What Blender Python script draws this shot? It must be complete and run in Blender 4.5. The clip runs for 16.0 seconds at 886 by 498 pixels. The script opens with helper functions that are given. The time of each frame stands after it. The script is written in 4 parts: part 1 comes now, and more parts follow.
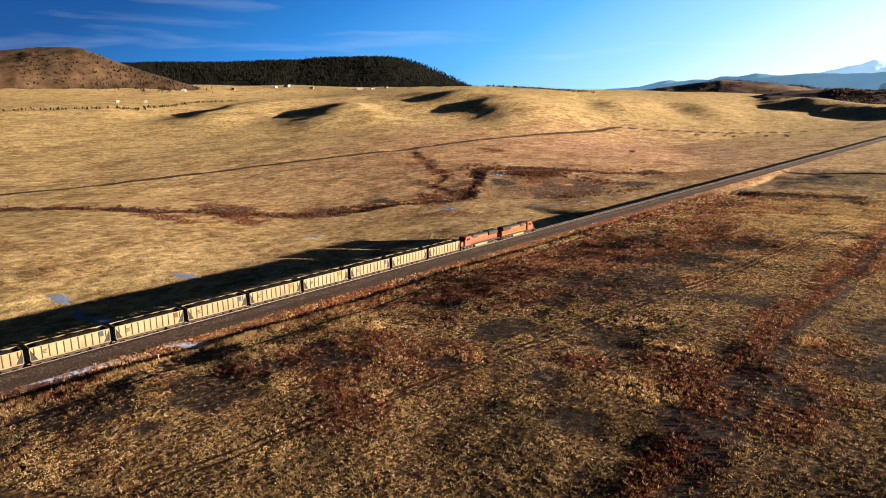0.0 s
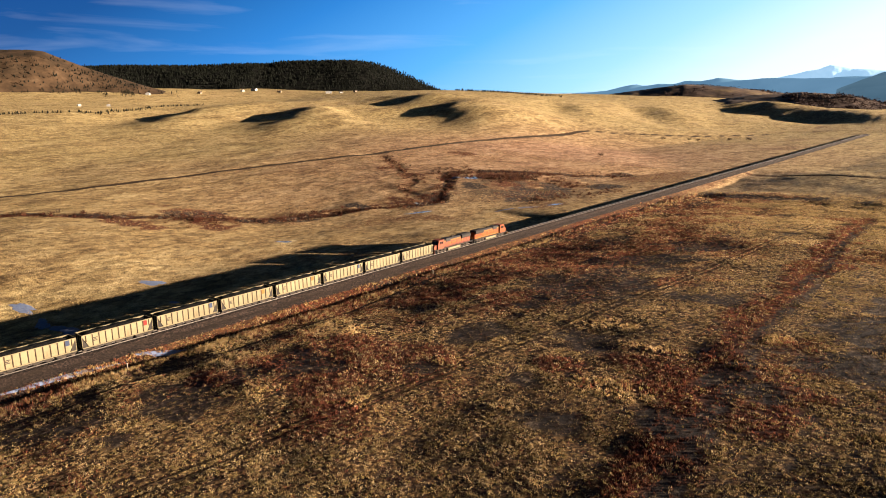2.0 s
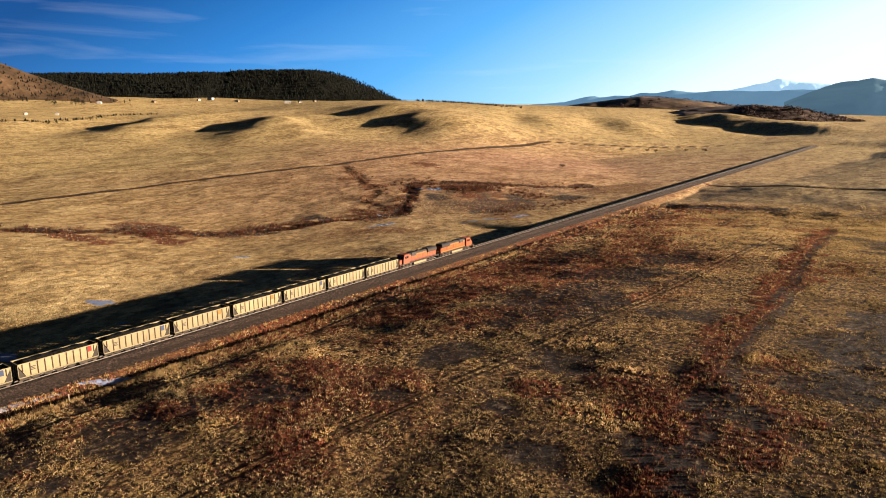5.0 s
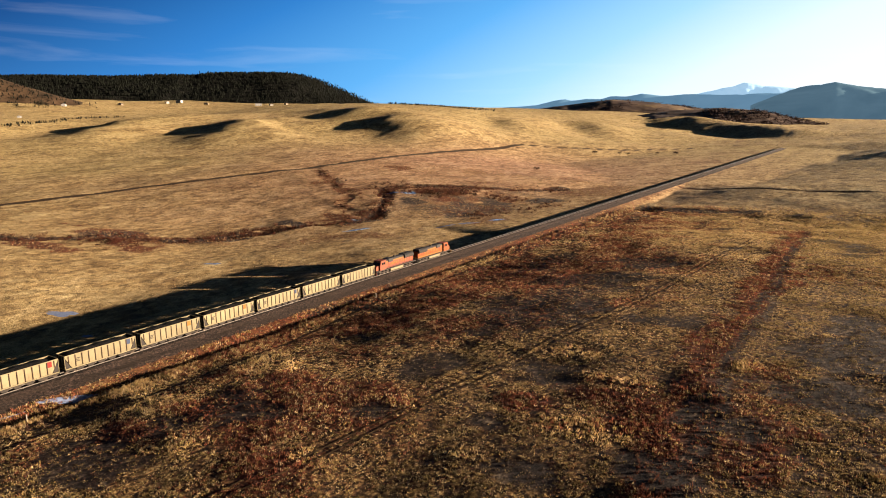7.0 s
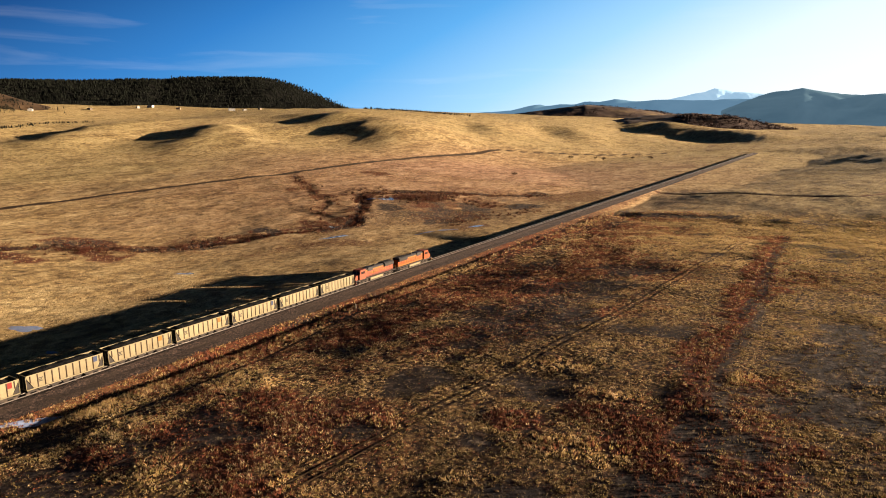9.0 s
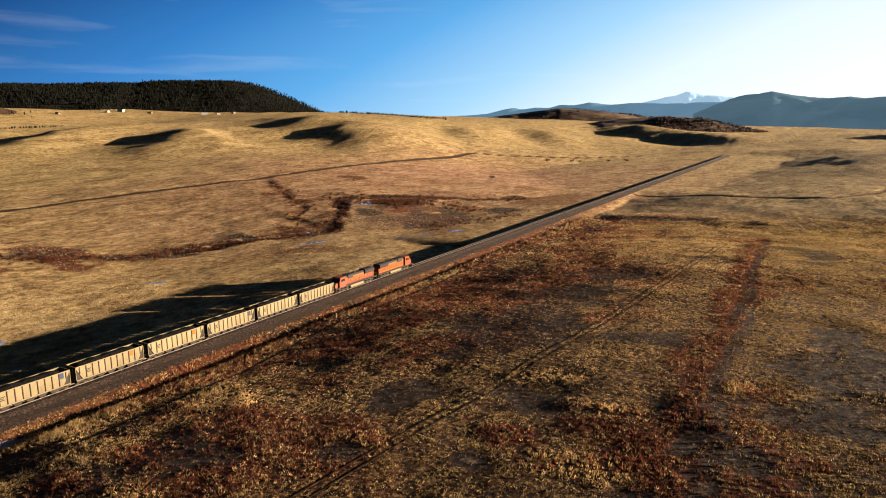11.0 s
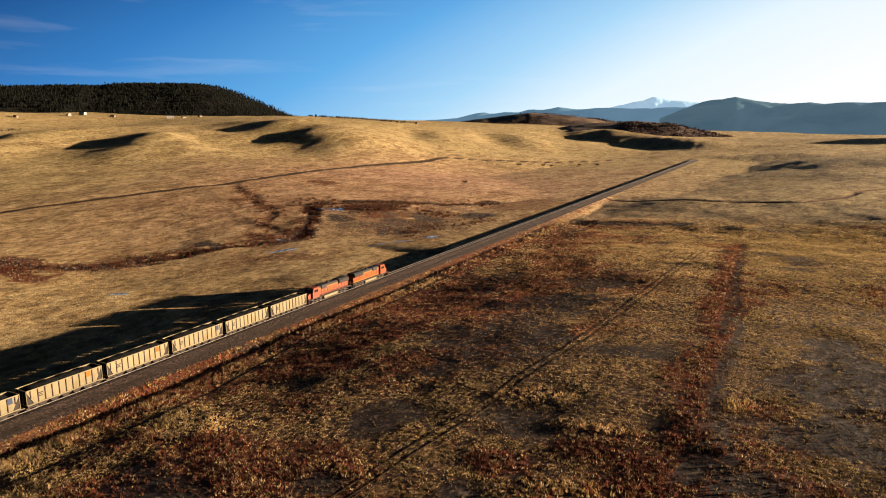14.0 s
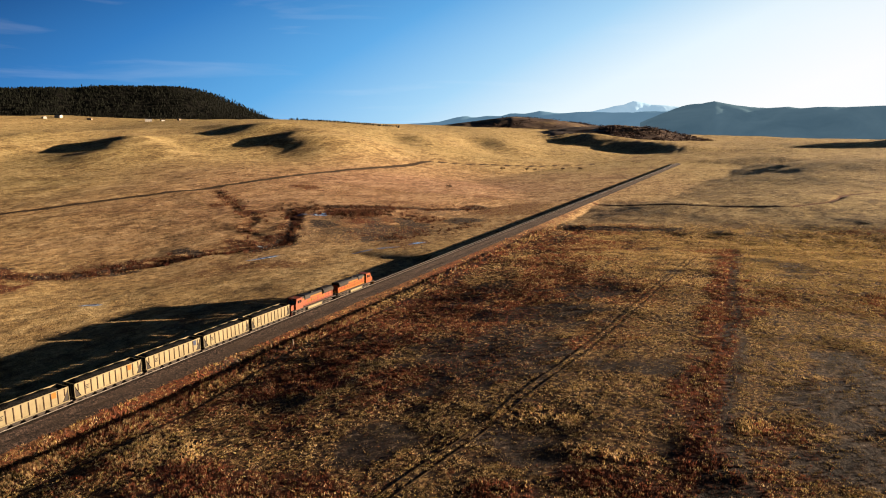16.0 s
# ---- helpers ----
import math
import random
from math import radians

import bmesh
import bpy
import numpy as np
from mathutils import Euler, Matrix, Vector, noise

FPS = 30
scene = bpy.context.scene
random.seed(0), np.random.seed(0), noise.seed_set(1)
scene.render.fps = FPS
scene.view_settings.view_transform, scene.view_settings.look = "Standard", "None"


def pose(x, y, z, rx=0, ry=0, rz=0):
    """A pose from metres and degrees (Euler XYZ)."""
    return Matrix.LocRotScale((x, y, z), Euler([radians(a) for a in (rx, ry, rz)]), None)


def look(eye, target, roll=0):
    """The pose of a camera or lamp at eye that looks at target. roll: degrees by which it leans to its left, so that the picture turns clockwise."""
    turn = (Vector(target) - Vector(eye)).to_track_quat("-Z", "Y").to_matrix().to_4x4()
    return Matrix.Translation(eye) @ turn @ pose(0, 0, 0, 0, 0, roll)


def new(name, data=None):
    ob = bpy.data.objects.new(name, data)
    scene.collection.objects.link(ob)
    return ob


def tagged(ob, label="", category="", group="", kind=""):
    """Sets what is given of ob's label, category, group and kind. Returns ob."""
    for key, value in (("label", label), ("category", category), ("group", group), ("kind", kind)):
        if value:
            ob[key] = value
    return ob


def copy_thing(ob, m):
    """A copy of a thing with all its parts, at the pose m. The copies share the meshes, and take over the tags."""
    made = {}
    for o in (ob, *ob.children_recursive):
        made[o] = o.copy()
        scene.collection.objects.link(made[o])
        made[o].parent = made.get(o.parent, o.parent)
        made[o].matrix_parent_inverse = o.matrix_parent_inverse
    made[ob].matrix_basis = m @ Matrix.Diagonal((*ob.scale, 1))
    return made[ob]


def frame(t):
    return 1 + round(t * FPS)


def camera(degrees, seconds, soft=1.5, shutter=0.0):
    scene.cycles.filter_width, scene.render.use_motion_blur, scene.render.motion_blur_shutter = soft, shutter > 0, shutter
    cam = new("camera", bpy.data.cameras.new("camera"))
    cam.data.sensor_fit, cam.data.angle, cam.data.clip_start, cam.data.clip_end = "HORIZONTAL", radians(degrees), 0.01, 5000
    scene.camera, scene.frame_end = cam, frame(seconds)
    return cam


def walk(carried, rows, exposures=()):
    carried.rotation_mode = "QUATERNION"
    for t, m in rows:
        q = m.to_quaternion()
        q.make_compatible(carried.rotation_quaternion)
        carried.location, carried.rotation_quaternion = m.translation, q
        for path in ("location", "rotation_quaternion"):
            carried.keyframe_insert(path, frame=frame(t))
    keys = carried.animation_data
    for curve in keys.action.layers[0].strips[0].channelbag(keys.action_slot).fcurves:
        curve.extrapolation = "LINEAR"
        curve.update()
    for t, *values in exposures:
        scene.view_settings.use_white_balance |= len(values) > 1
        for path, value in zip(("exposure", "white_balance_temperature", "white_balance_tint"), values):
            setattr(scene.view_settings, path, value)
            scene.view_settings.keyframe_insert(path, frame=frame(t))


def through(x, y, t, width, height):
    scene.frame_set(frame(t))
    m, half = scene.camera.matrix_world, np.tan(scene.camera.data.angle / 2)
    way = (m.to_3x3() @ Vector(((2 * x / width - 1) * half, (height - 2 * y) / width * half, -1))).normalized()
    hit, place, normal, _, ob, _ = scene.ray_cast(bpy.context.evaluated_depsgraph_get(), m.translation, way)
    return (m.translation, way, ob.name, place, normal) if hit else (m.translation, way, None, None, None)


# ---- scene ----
from mathutils import kdtree

cam = camera(67.4, 16.0, soft=1.0)
# seconds, x, y, z, yaw, pitch, roll; the railway runs along +y through x = 0, rail top at z = 0
ROWS = [
    (0.0, 141.97, -210.33, 49.80, 41.84, -12.66, -0.62),
    (0.5, 141.82, -210.40, 49.76, 41.07, -12.55, -0.62),
    (1.0, 141.71, -210.73, 49.77, 40.22, -12.60, -0.53),
    (1.5, 141.55, -210.91, 49.75, 39.78, -12.73, -0.57),
    (2.0, 140.96, -210.66, 49.67, 39.21, -12.36, -0.61),
    (2.5, 140.23, -209.92, 49.64, 38.68, -12.02, -0.58),
    (3.0, 139.19, -209.05, 49.60, 38.07, -11.70, -0.54),
    (3.5, 138.22, -208.34, 49.62, 37.47, -11.58, -0.43),
    (4.0, 137.31, -207.60, 49.69, 36.93, -11.55, -0.35),
    (6.5, 132.83, -204.31, 49.74, 33.97, -11.41, -0.34),
    (7.0, 131.85, -203.41, 49.70, 33.43, -11.29, -0.30),
    (7.5, 130.89, -202.55, 49.75, 32.93, -11.11, -0.28),
    (8.0, 129.83, -201.77, 49.80, 32.38, -11.01, -0.25),
    (8.5, 128.78, -200.95, 49.82, 31.85, -10.94, -0.24),
    (9.0, 127.85, -200.16, 49.81, 31.32, -10.88, -0.28),
    (11.5, 123.12, -196.20, 49.72, 28.81, -10.53, -0.37),
    (12.0, 122.25, -195.30, 49.71, 28.38, -10.47, -0.30),
    (12.5, 121.39, -194.35, 49.64, 27.92, -10.39, -0.37),
    (13.0, 120.56, -193.50, 49.69, 27.45, -10.33, -0.33),
    (13.5, 119.73, -192.82, 49.75, 27.00, -10.26, -0.28),
    (14.0, 118.71, -191.83, 49.71, 26.66, -10.26, -0.30),
    (14.5, 117.56, -190.55, 49.73, 26.29, -10.25, -0.29),
    (15.0, 116.38, -189.10, 49.75, 25.89, -10.12, -0.29),
    (15.5, 115.00, -187.67, 49.77, 25.49, -10.01, -0.27),
    (16.0, 113.79, -186.02, 49.76, 25.11, -9.96, -0.24),
]
EXPOSURE = 3.0
walk(cam, [(t, pose(x, y, z, 90 + pitch, 0, yaw) @ pose(0, 0, 0, 0, 0, roll)) for t, x, y, z, yaw, pitch, roll in ROWS],
     exposures=[(0.0, EXPOSURE + 0.12, 5900, 11), (16.0, EXPOSURE - 0.2, 6500, 12)])
HERE = Vector((130.0, -200.0, 49.8))   # middle of the flight, from which far bearings are reckoned

# ---- sky and sun ----
SUN_AZ, SUN_EL = 58.0, 8.0            # clockwise from +y, and up
world = bpy.data.worlds.new("sky")
scene.world = world
world.use_nodes = True
wn, wl = world.node_tree.nodes, world.node_tree.links
wn.clear()
sky = wn.new("ShaderNodeTexSky")
sky.sky_type = "NISHITA"
sky.sun_disc = False
sky.sun_elevation = radians(SUN_EL)
sky.sun_rotation = radians(SUN_AZ)
sky.altitude = 2000
sky.air_density, sky.dust_density, sky.ozone_density = 1.0, 0.8, 4.0
bg = wn.new("ShaderNodeBackground")
bg.inputs["Strength"].default_value = 0.15
wout = wn.new("ShaderNodeOutputWorld")
# thin streaks of high cloud
wco = wn.new("ShaderNodeTexCoord")
wmap = wn.new("ShaderNodeMapping")
wmap.inputs["Rotation"].default_value = (0.0, 0.0, radians(25))
wmap.inputs["Scale"].default_value = (2.0, 2.6, 22.0)
wno = wn.new("ShaderNodeTexNoise")
wno.inputs["Scale"].default_value = 1.6
wno.inputs["Detail"].default_value = 6.0
wno.inputs["Distortion"].default_value = 0.4
wra = wn.new("ShaderNodeValToRGB")
wra.color_ramp.elements[0].position, wra.color_ramp.elements[0].color = 0.55, (0, 0, 0, 1)
wra.color_ramp.elements[1].position, wra.color_ramp.elements[1].color = 0.80, (0.14, 0.14, 0.14, 1)
wmx = wn.new("ShaderNodeMix")
wmx.data_type = "RGBA"
wl.new(wco.outputs["Generated"], wmap.inputs["Vector"])
wl.new(wmap.outputs["Vector"], wno.inputs["Vector"])
wl.new(wno.outputs["Fac"], wra.inputs["Fac"])
wl.new(wra.outputs["Color"], wmx.inputs[0])
wmx.inputs[7].default_value = (1.0, 1.0, 1.0, 1)
# clear deep blue away from the sun and overhead, whitening smoothly towards the sun and the horizon
wdot = wn.new("ShaderNodeVectorMath")
wdot.operation = "DOT_PRODUCT"
wdot.inputs[1].default_value = (0.5 * math.sin(radians(SUN_AZ)), 0.5 * math.cos(radians(SUN_AZ)), -1.0)
wl.new(wco.outputs["Generated"], wdot.inputs[0])
wair = wn.new("ShaderNodeMath")
wair.operation, wair.use_clamp = "ADD", True
wair.inputs[1].default_value = 0.65
wl.new(wdot.outputs["Value"], wair.inputs[0])
wtint = wn.new("ShaderNodeValToRGB")
AIR = ((0.0, (0.002, 0.007, 0.025)), (0.14, (0.003, 0.038, 0.18)), (0.25, (0.006, 0.062, 0.23)), (0.38, (0.031, 0.20, 0.54)), (0.53, (0.12, 0.42, 0.81)), (0.66, (0.40, 0.70, 0.95)), (0.76, (0.82, 0.95, 1.0)), (0.88, (1.0, 1.0, 1.0)))
while len(wtint.color_ramp.elements) < len(AIR):
    wtint.color_ramp.elements.new(0.5)
for stop, (at_, colour_) in zip(wtint.color_ramp.elements, AIR):
    stop.position, stop.color = at_, (*colour_, 1)
wl.new(wair.outputs[0], wtint.inputs["Fac"])
wdim = wn.new("ShaderNodeVectorMath")
wdim.operation = "SCALE"
wdim.inputs["Scale"].default_value = 0.12
wl.new(sky.outputs["Color"], wdim.inputs[0])
wblend = wn.new("ShaderNodeMix")
wblend.data_type = "RGBA"
wblend.inputs[0].default_value = 0.92
wl.new(wdim.outputs[0], wblend.inputs[6])
wl.new(wtint.outputs["Color"], wblend.inputs[7])
wl.new(wblend.outputs[2], wmx.inputs[6])
# thin dark air of high country overhead
wup = wn.new("ShaderNodeSeparateXYZ")
wl.new(wco.outputs["Generated"], wup.inputs[0])
wthin = wn.new("ShaderNodeMapRange")
wthin.interpolation_type = "SMOOTHSTEP"
for socket, value in (("From Min", 0.12), ("From Max", 0.6), ("To Min", 1.0), ("To Max", 0.10)):
    wthin.inputs[socket].default_value = value
wl.new(wup.outputs["Z"], wthin.inputs["Value"])
wsc = wn.new("ShaderNodeVectorMath")
wsc.operation = "SCALE"
wl.new(wmx.outputs[2], wsc.inputs[0])
wl.new(wthin.outputs["Result"], wsc.inputs["Scale"])
wl.new(wsc.outputs[0], bg.inputs["Color"])
wl.new(bg.outputs["Background"], wout.inputs["Surface"])

sun_data = bpy.data.lights.new("sun", "SUN")
sun_data.energy, sun_data.angle, sun_data.color = 5.0, radians(0.55), (1.0, 0.75, 0.50)
sun = new("sun", sun_data)
SUN_DIR = Vector((math.sin(radians(SUN_AZ)) * math.cos(radians(SUN_EL)), math.cos(radians(SUN_AZ)) * math.cos(radians(SUN_EL)), math.sin(radians(SUN_EL))))
sun.matrix_world = look(SUN_DIR * 400, (0, 0, 0))


# ---- materials ----
def nodes_of(name):
    m = bpy.data.materials.new(name)
    m.use_nodes = True
    n, l = m.node_tree.nodes, m.node_tree.links
    return m, n, l, n["Principled BSDF"]


def noise_node(n, l, co, scale, detail=4.0, rough=0.55, stretch=None, distortion=0.0):
    t = n.new("ShaderNodeTexNoise")
    t.inputs["Scale"].default_value, t.inputs["Detail"].default_value, t.inputs["Roughness"].default_value = scale, detail, rough
    t.inputs["Distortion"].default_value = distortion
    if stretch:
        mp = n.new("ShaderNodeMapping")
        mp.inputs["Scale"].default_value = stretch
        l.new(co, mp.inputs["Vector"])
        co = mp.outputs["Vector"]
    l.new(co, t.inputs["Vector"])
    return t.outputs["Fac"]


def ramp(n, l, fac, *stops):
    r = n.new("ShaderNodeValToRGB")
    e = r.color_ramp.elements
    while len(e) < len(stops):
        e.new(0.5)
    for k, (p, c) in zip(e, stops):
        k.position, k.color = p, (*c, 1) if len(c) == 3 else c
    l.new(fac, r.inputs["Fac"])
    return r.outputs["Color"]


def blend(n, l, fac, a, b, mode="MIX"):
    m = n.new("ShaderNodeMix")
    m.data_type, m.blend_type = "RGBA", mode
    for sock, v in ((m.inputs[0], fac), (m.inputs[6], a), (m.inputs[7], b)):
        if hasattr(v, "links"):
            l.new(v, sock)
        elif sock == m.inputs[0]:
            sock.default_value = v
        else:
            sock.default_value = (*v, 1)
    return m.outputs[2]


def maths(n, l, op, a, b=0.0, c=0.0, clamp=False):
    m = n.new("ShaderNodeMath")
    m.operation, m.use_clamp = op, clamp
    for s, v in zip(m.inputs, (a, b, c)):
        if hasattr(v, "links"):
            l.new(v, s)
        else:
            s.default_value = v
    return m.outputs[0]


def bump(n, l, p, height, strength, distance):
    bnode = n.new("ShaderNodeBump")
    bnode.inputs["Strength"].default_value, bnode.inputs["Distance"].default_value = strength, distance
    l.new(height, bnode.inputs["Height"])
    l.new(bnode.outputs["Normal"], p.inputs["Normal"])


def painted(name, colour, rough=0.5, metal=0.0, dirt=0.35, dirt_colour=(0.10, 0.075, 0.05), scale=0.8, relief=0.01, gloss=0.12):
    """Weathered paint or metal: colour, streaks and blotches of dirt, fine relief."""
    m, n, l, p = nodes_of(name)
    co = n.new("ShaderNodeTexCoord").outputs["Object"]
    big = noise_node(n, l, co, scale, 5, 0.6)
    streak = noise_node(n, l, co, scale * 2.2, 5, 0.6, (1, 2.5, 0.35))
    mask = maths(n, l, "MULTIPLY", ramp(n, l, big, (0.35, (0, 0, 0)), (0.75, (1, 1, 1))), ramp(n, l, streak, (0.3, (0.2, 0.2, 0.2)), (0.7, (1, 1, 1))))
    mask = maths(n, l, "MULTIPLY", mask, dirt * 2, clamp=True)
    c = blend(n, l, mask, colour, dirt_colour)
    oi = n.new("ShaderNodeObjectInfo")
    tone = ramp(n, l, oi.outputs["Random"], (0.0, (0.27, 0.27, 0.27)), (1.0, (0.34, 0.335, 0.33)))
    c = blend(n, l, 1.0, c, tone, "MULTIPLY")
    l.new(c, p.inputs["Base Color"])
    p.inputs["Metallic"].default_value = metal
    p.inputs["Specular IOR Level"].default_value = gloss
    l.new(ramp(n, l, big, (0.2, (rough * 0.8,) * 3), (0.8, (min(1, rough * 1.35),) * 3)), p.inputs["Roughness"])
    bump(n, l, p, noise_node(n, l, co, 9.0, 4), 0.25, relief)
    return m


def ground_material():
    """Dry winter grassland; the attribute 'cover' holds brush (r), dark bare or wet soil and some painted shade (g) and
    worn earth (b); 'field' the kind of grass.
    """
    m, n, l, p = nodes_of("dry_grassland")
    co = n.new("ShaderNodeTexCoord").outputs["Object"]
    at = n.new("ShaderNodeAttribute")
    at.attribute_name = "cover"
    sep = n.new("ShaderNodeSeparateColor")
    l.new(at.outputs["Color"], sep.inputs["Color"])
    fd = n.new("ShaderNodeAttribute")
    fd.attribute_name = "field"
    sepf = n.new("ShaderNodeSeparateColor")
    l.new(fd.outputs["Color"], sepf.inputs["Color"])
    huge = noise_node(n, l, co, 0.006, 4, 0.55)
    mid = noise_node(n, l, co, 0.045, 6, 0.62, (1.0, 0.55, 1.0), 0.6)
    small = noise_node(n, l, co, 0.75, 6, 0.68, (1.0, 0.7, 1.0))
    fine = noise_node(n, l, co, 2.6, 4, 0.7)
    streak = noise_node(n, l, co, 0.16, 6, 0.7, (1.0, 0.5, 1.0), 0.8)
    mid = maths(n, l, "MULTIPLY_ADD", maths(n, l, "SUBTRACT", streak, 0.5), 1.7, mid)
    golden = ramp(n, l, mid, (0.22, (0.17, 0.118, 0.046)), (0.45, (0.365, 0.275, 0.120)), (0.62, (0.455, 0.360, 0.168)), (0.85, (0.59, 0.49, 0.25)))
    rosy = ramp(n, l, mid, (0.22, (0.19, 0.098, 0.052)), (0.45, (0.37, 0.225, 0.132)), (0.62, (0.46, 0.300, 0.188)), (0.85, (0.58, 0.41, 0.27)))
    c = blend(n, l, maths(n, l, "ADD", sepf.outputs[0], maths(n, l, "MULTIPLY_ADD", huge, 0.8, -0.4), clamp=True), golden, rosy)
    swath = noise_node(n, l, co, 0.33, 5, 0.75, (1.0, 0.8, 1.0), 0.5)
    c = blend(n, l, 1.0, c, ramp(n, l, swath, (0.34, (0.42, 0.38, 0.34)), (0.46, (1.12, 1.08, 1.06)), (0.64, (1.95, 1.93, 1.92))), "MULTIPLY")
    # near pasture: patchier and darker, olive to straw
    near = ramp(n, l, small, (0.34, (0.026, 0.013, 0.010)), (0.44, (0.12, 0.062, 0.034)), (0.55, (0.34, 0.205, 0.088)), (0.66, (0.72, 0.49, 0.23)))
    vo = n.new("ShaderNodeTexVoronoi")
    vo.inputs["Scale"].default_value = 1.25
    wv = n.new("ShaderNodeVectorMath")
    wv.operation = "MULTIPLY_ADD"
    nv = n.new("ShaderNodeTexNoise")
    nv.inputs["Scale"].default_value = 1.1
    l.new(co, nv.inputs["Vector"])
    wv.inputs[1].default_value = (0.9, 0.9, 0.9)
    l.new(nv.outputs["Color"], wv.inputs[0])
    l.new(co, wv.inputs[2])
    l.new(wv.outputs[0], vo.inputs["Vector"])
    # pale clump tops; dark gaps paint in both soil and shade between tufts
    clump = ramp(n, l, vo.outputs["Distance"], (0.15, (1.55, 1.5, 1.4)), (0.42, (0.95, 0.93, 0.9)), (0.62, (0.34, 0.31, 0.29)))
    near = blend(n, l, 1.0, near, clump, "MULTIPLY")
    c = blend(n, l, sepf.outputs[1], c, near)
    # brush
    brush = ramp(n, l, small, (0.3, (0.064, 0.025, 0.015)), (0.5, (0.164, 0.056, 0.025)), (0.72, (0.276, 0.113, 0.044)))
    bm_ = maths(n, l, "MULTIPLY_ADD", maths(n, l, "SUBTRACT", small, 0.5), 1.6, sep.outputs[0])
    c = blend(n, l, ramp(n, l, bm_, (0.25, (0, 0, 0)), (0.7, (1, 1, 1))), c, brush)
    dark = ramp(n, l, small, (0.36, (0.020, 0.014, 0.014)), (0.52, (0.060, 0.042, 0.036)), (0.60, (0.16, 0.115, 0.085)), (0.68, (0.42, 0.33, 0.24)))
    dm = maths(n, l, "MULTIPLY_ADD", maths(n, l, "SUBTRACT", small, 0.5), 1.8, sep.outputs[1])
    c = blend(n, l, ramp(n, l, dm, (0.3, (0, 0, 0)), (0.65, (1, 1, 1))), c, dark)
    earth = ramp(n, l, small, (0.3, (0.117, 0.059, 0.026)), (0.7, (0.244, 0.135, 0.063)))
    c = blend(n, l, sep.outputs[2], c, earth)
    c = blend(n, l, 1.0, c, ramp(n, l, fine, (0.28, (0.13, 0.125, 0.12)), (0.72, (0.56, 0.56, 0.56))), "MULTIPLY")
    l.new(c, p.inputs["Base Color"])
    p.inputs["Roughness"].default_value = 0.95
    p.inputs["Specular IOR Level"].default_value = 0.1
    h = maths(n, l, "MULTIPLY_ADD", small, 0.9, maths(n, l, "MULTIPLY", fine, 0.35))
    bump(n, l, p, h, 1.0, 1.6)
    return m


def ballast_material():
    m, n, l, p = nodes_of("crushed_stone")
    co = n.new("ShaderNodeTexCoord").outputs["Object"]
    a = noise_node(n, l, co, 2.2, 6, 0.8)
    b_ = noise_node(n, l, co, 0.35, 5, 0.65, (1.6, 0.5, 1))
    c = ramp(n, l, a, (0.42, (0.002, 0.0014, 0.0012)), (0.50, (0.008, 0.0050, 0.0040)), (0.60, (0.046, 0.030, 0.024)))
    c = blend(n, l, ramp(n, l, b_, (0.45, (0, 0, 0)), (0.66, (0.8, 0.8, 0.8))), c, (0.014, 0.009, 0.006))
    l.new(c, p.inputs["Base Color"])
    p.inputs["Roughness"].default_value = 0.95
    p.inputs["Specular IOR Level"].default_value = 0.15
    bump(n, l, p, a, 1.0, 0.5)
    return m


def plant_material(name, through=0.3):
    """Blades and twigs whose tone is kept in the attribute 'tone'; thin, so that some light passes."""
    m, n, l, p = nodes_of(name)
    at = n.new("ShaderNodeAttribute")
    at.attribute_name = "tone"
    geo = n.new("ShaderNodeNewGeometry")
    v = ramp(n, l, geo.outputs["Random Per Island"], (0.0, (0.24, 0.24, 0.24)), (1.0, (0.46, 0.46, 0.46)))
    c = blend(n, l, 1.0, at.outputs["Color"], v, "MULTIPLY")
    l.new(c, p.inputs["Base Color"])
    p.inputs["Roughness"].default_value = 0.85
    p.inputs["Specular IOR Level"].default_value = 0.1
    tr = n.new("ShaderNodeBsdfTranslucent")
    l.new(c, tr.inputs["Color"])
    mx = n.new("ShaderNodeMixShader")
    mx.inputs[0].default_value = through
    l.new(p.outputs[0], mx.inputs[1])
    l.new(tr.outputs[0], mx.inputs[2])
    l.new(mx.outputs[0], n["Material Output"].inputs["Surface"])
    return m


def speckled(name, stops, scale, rough=0.9, stretch=None, relief=0.0, distance=1.0, detail=5.0, tone=0.38):
    m, n, l, p = nodes_of(name)
    co = n.new("ShaderNodeTexCoord").outputs["Object"]
    f = noise_node(n, l, co, scale, detail, 0.62, stretch)
    g = noise_node(n, l, co, scale * 7, 3, 0.6)
    c = ramp(n, l, f, *stops)
    c = blend(n, l, 1.0, c, ramp(n, l, g, (0.3, (0.75 * tone,) * 3), (0.7, (1.2 * tone,) * 3)), "MULTIPLY")
    l.new(c, p.inputs["Base Color"])
    p.inputs["Roughness"].default_value = rough
    p.inputs["Specular IOR Level"].default_value = 0.08
    if relief:
        bump(n, l, p, f, relief, distance)
    return m


def painted_haze_material(name, low, high, scale, glow):
    """Far mountains, a plain backdrop: the haze of miles of air is painted into colour and glow."""
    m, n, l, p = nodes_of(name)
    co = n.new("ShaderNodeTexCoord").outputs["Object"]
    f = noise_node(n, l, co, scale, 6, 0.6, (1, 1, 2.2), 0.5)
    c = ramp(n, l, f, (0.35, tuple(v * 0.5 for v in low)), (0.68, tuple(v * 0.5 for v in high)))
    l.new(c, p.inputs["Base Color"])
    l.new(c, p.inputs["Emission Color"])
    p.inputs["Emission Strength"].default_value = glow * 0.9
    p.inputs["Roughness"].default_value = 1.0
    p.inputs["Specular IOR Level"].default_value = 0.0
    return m


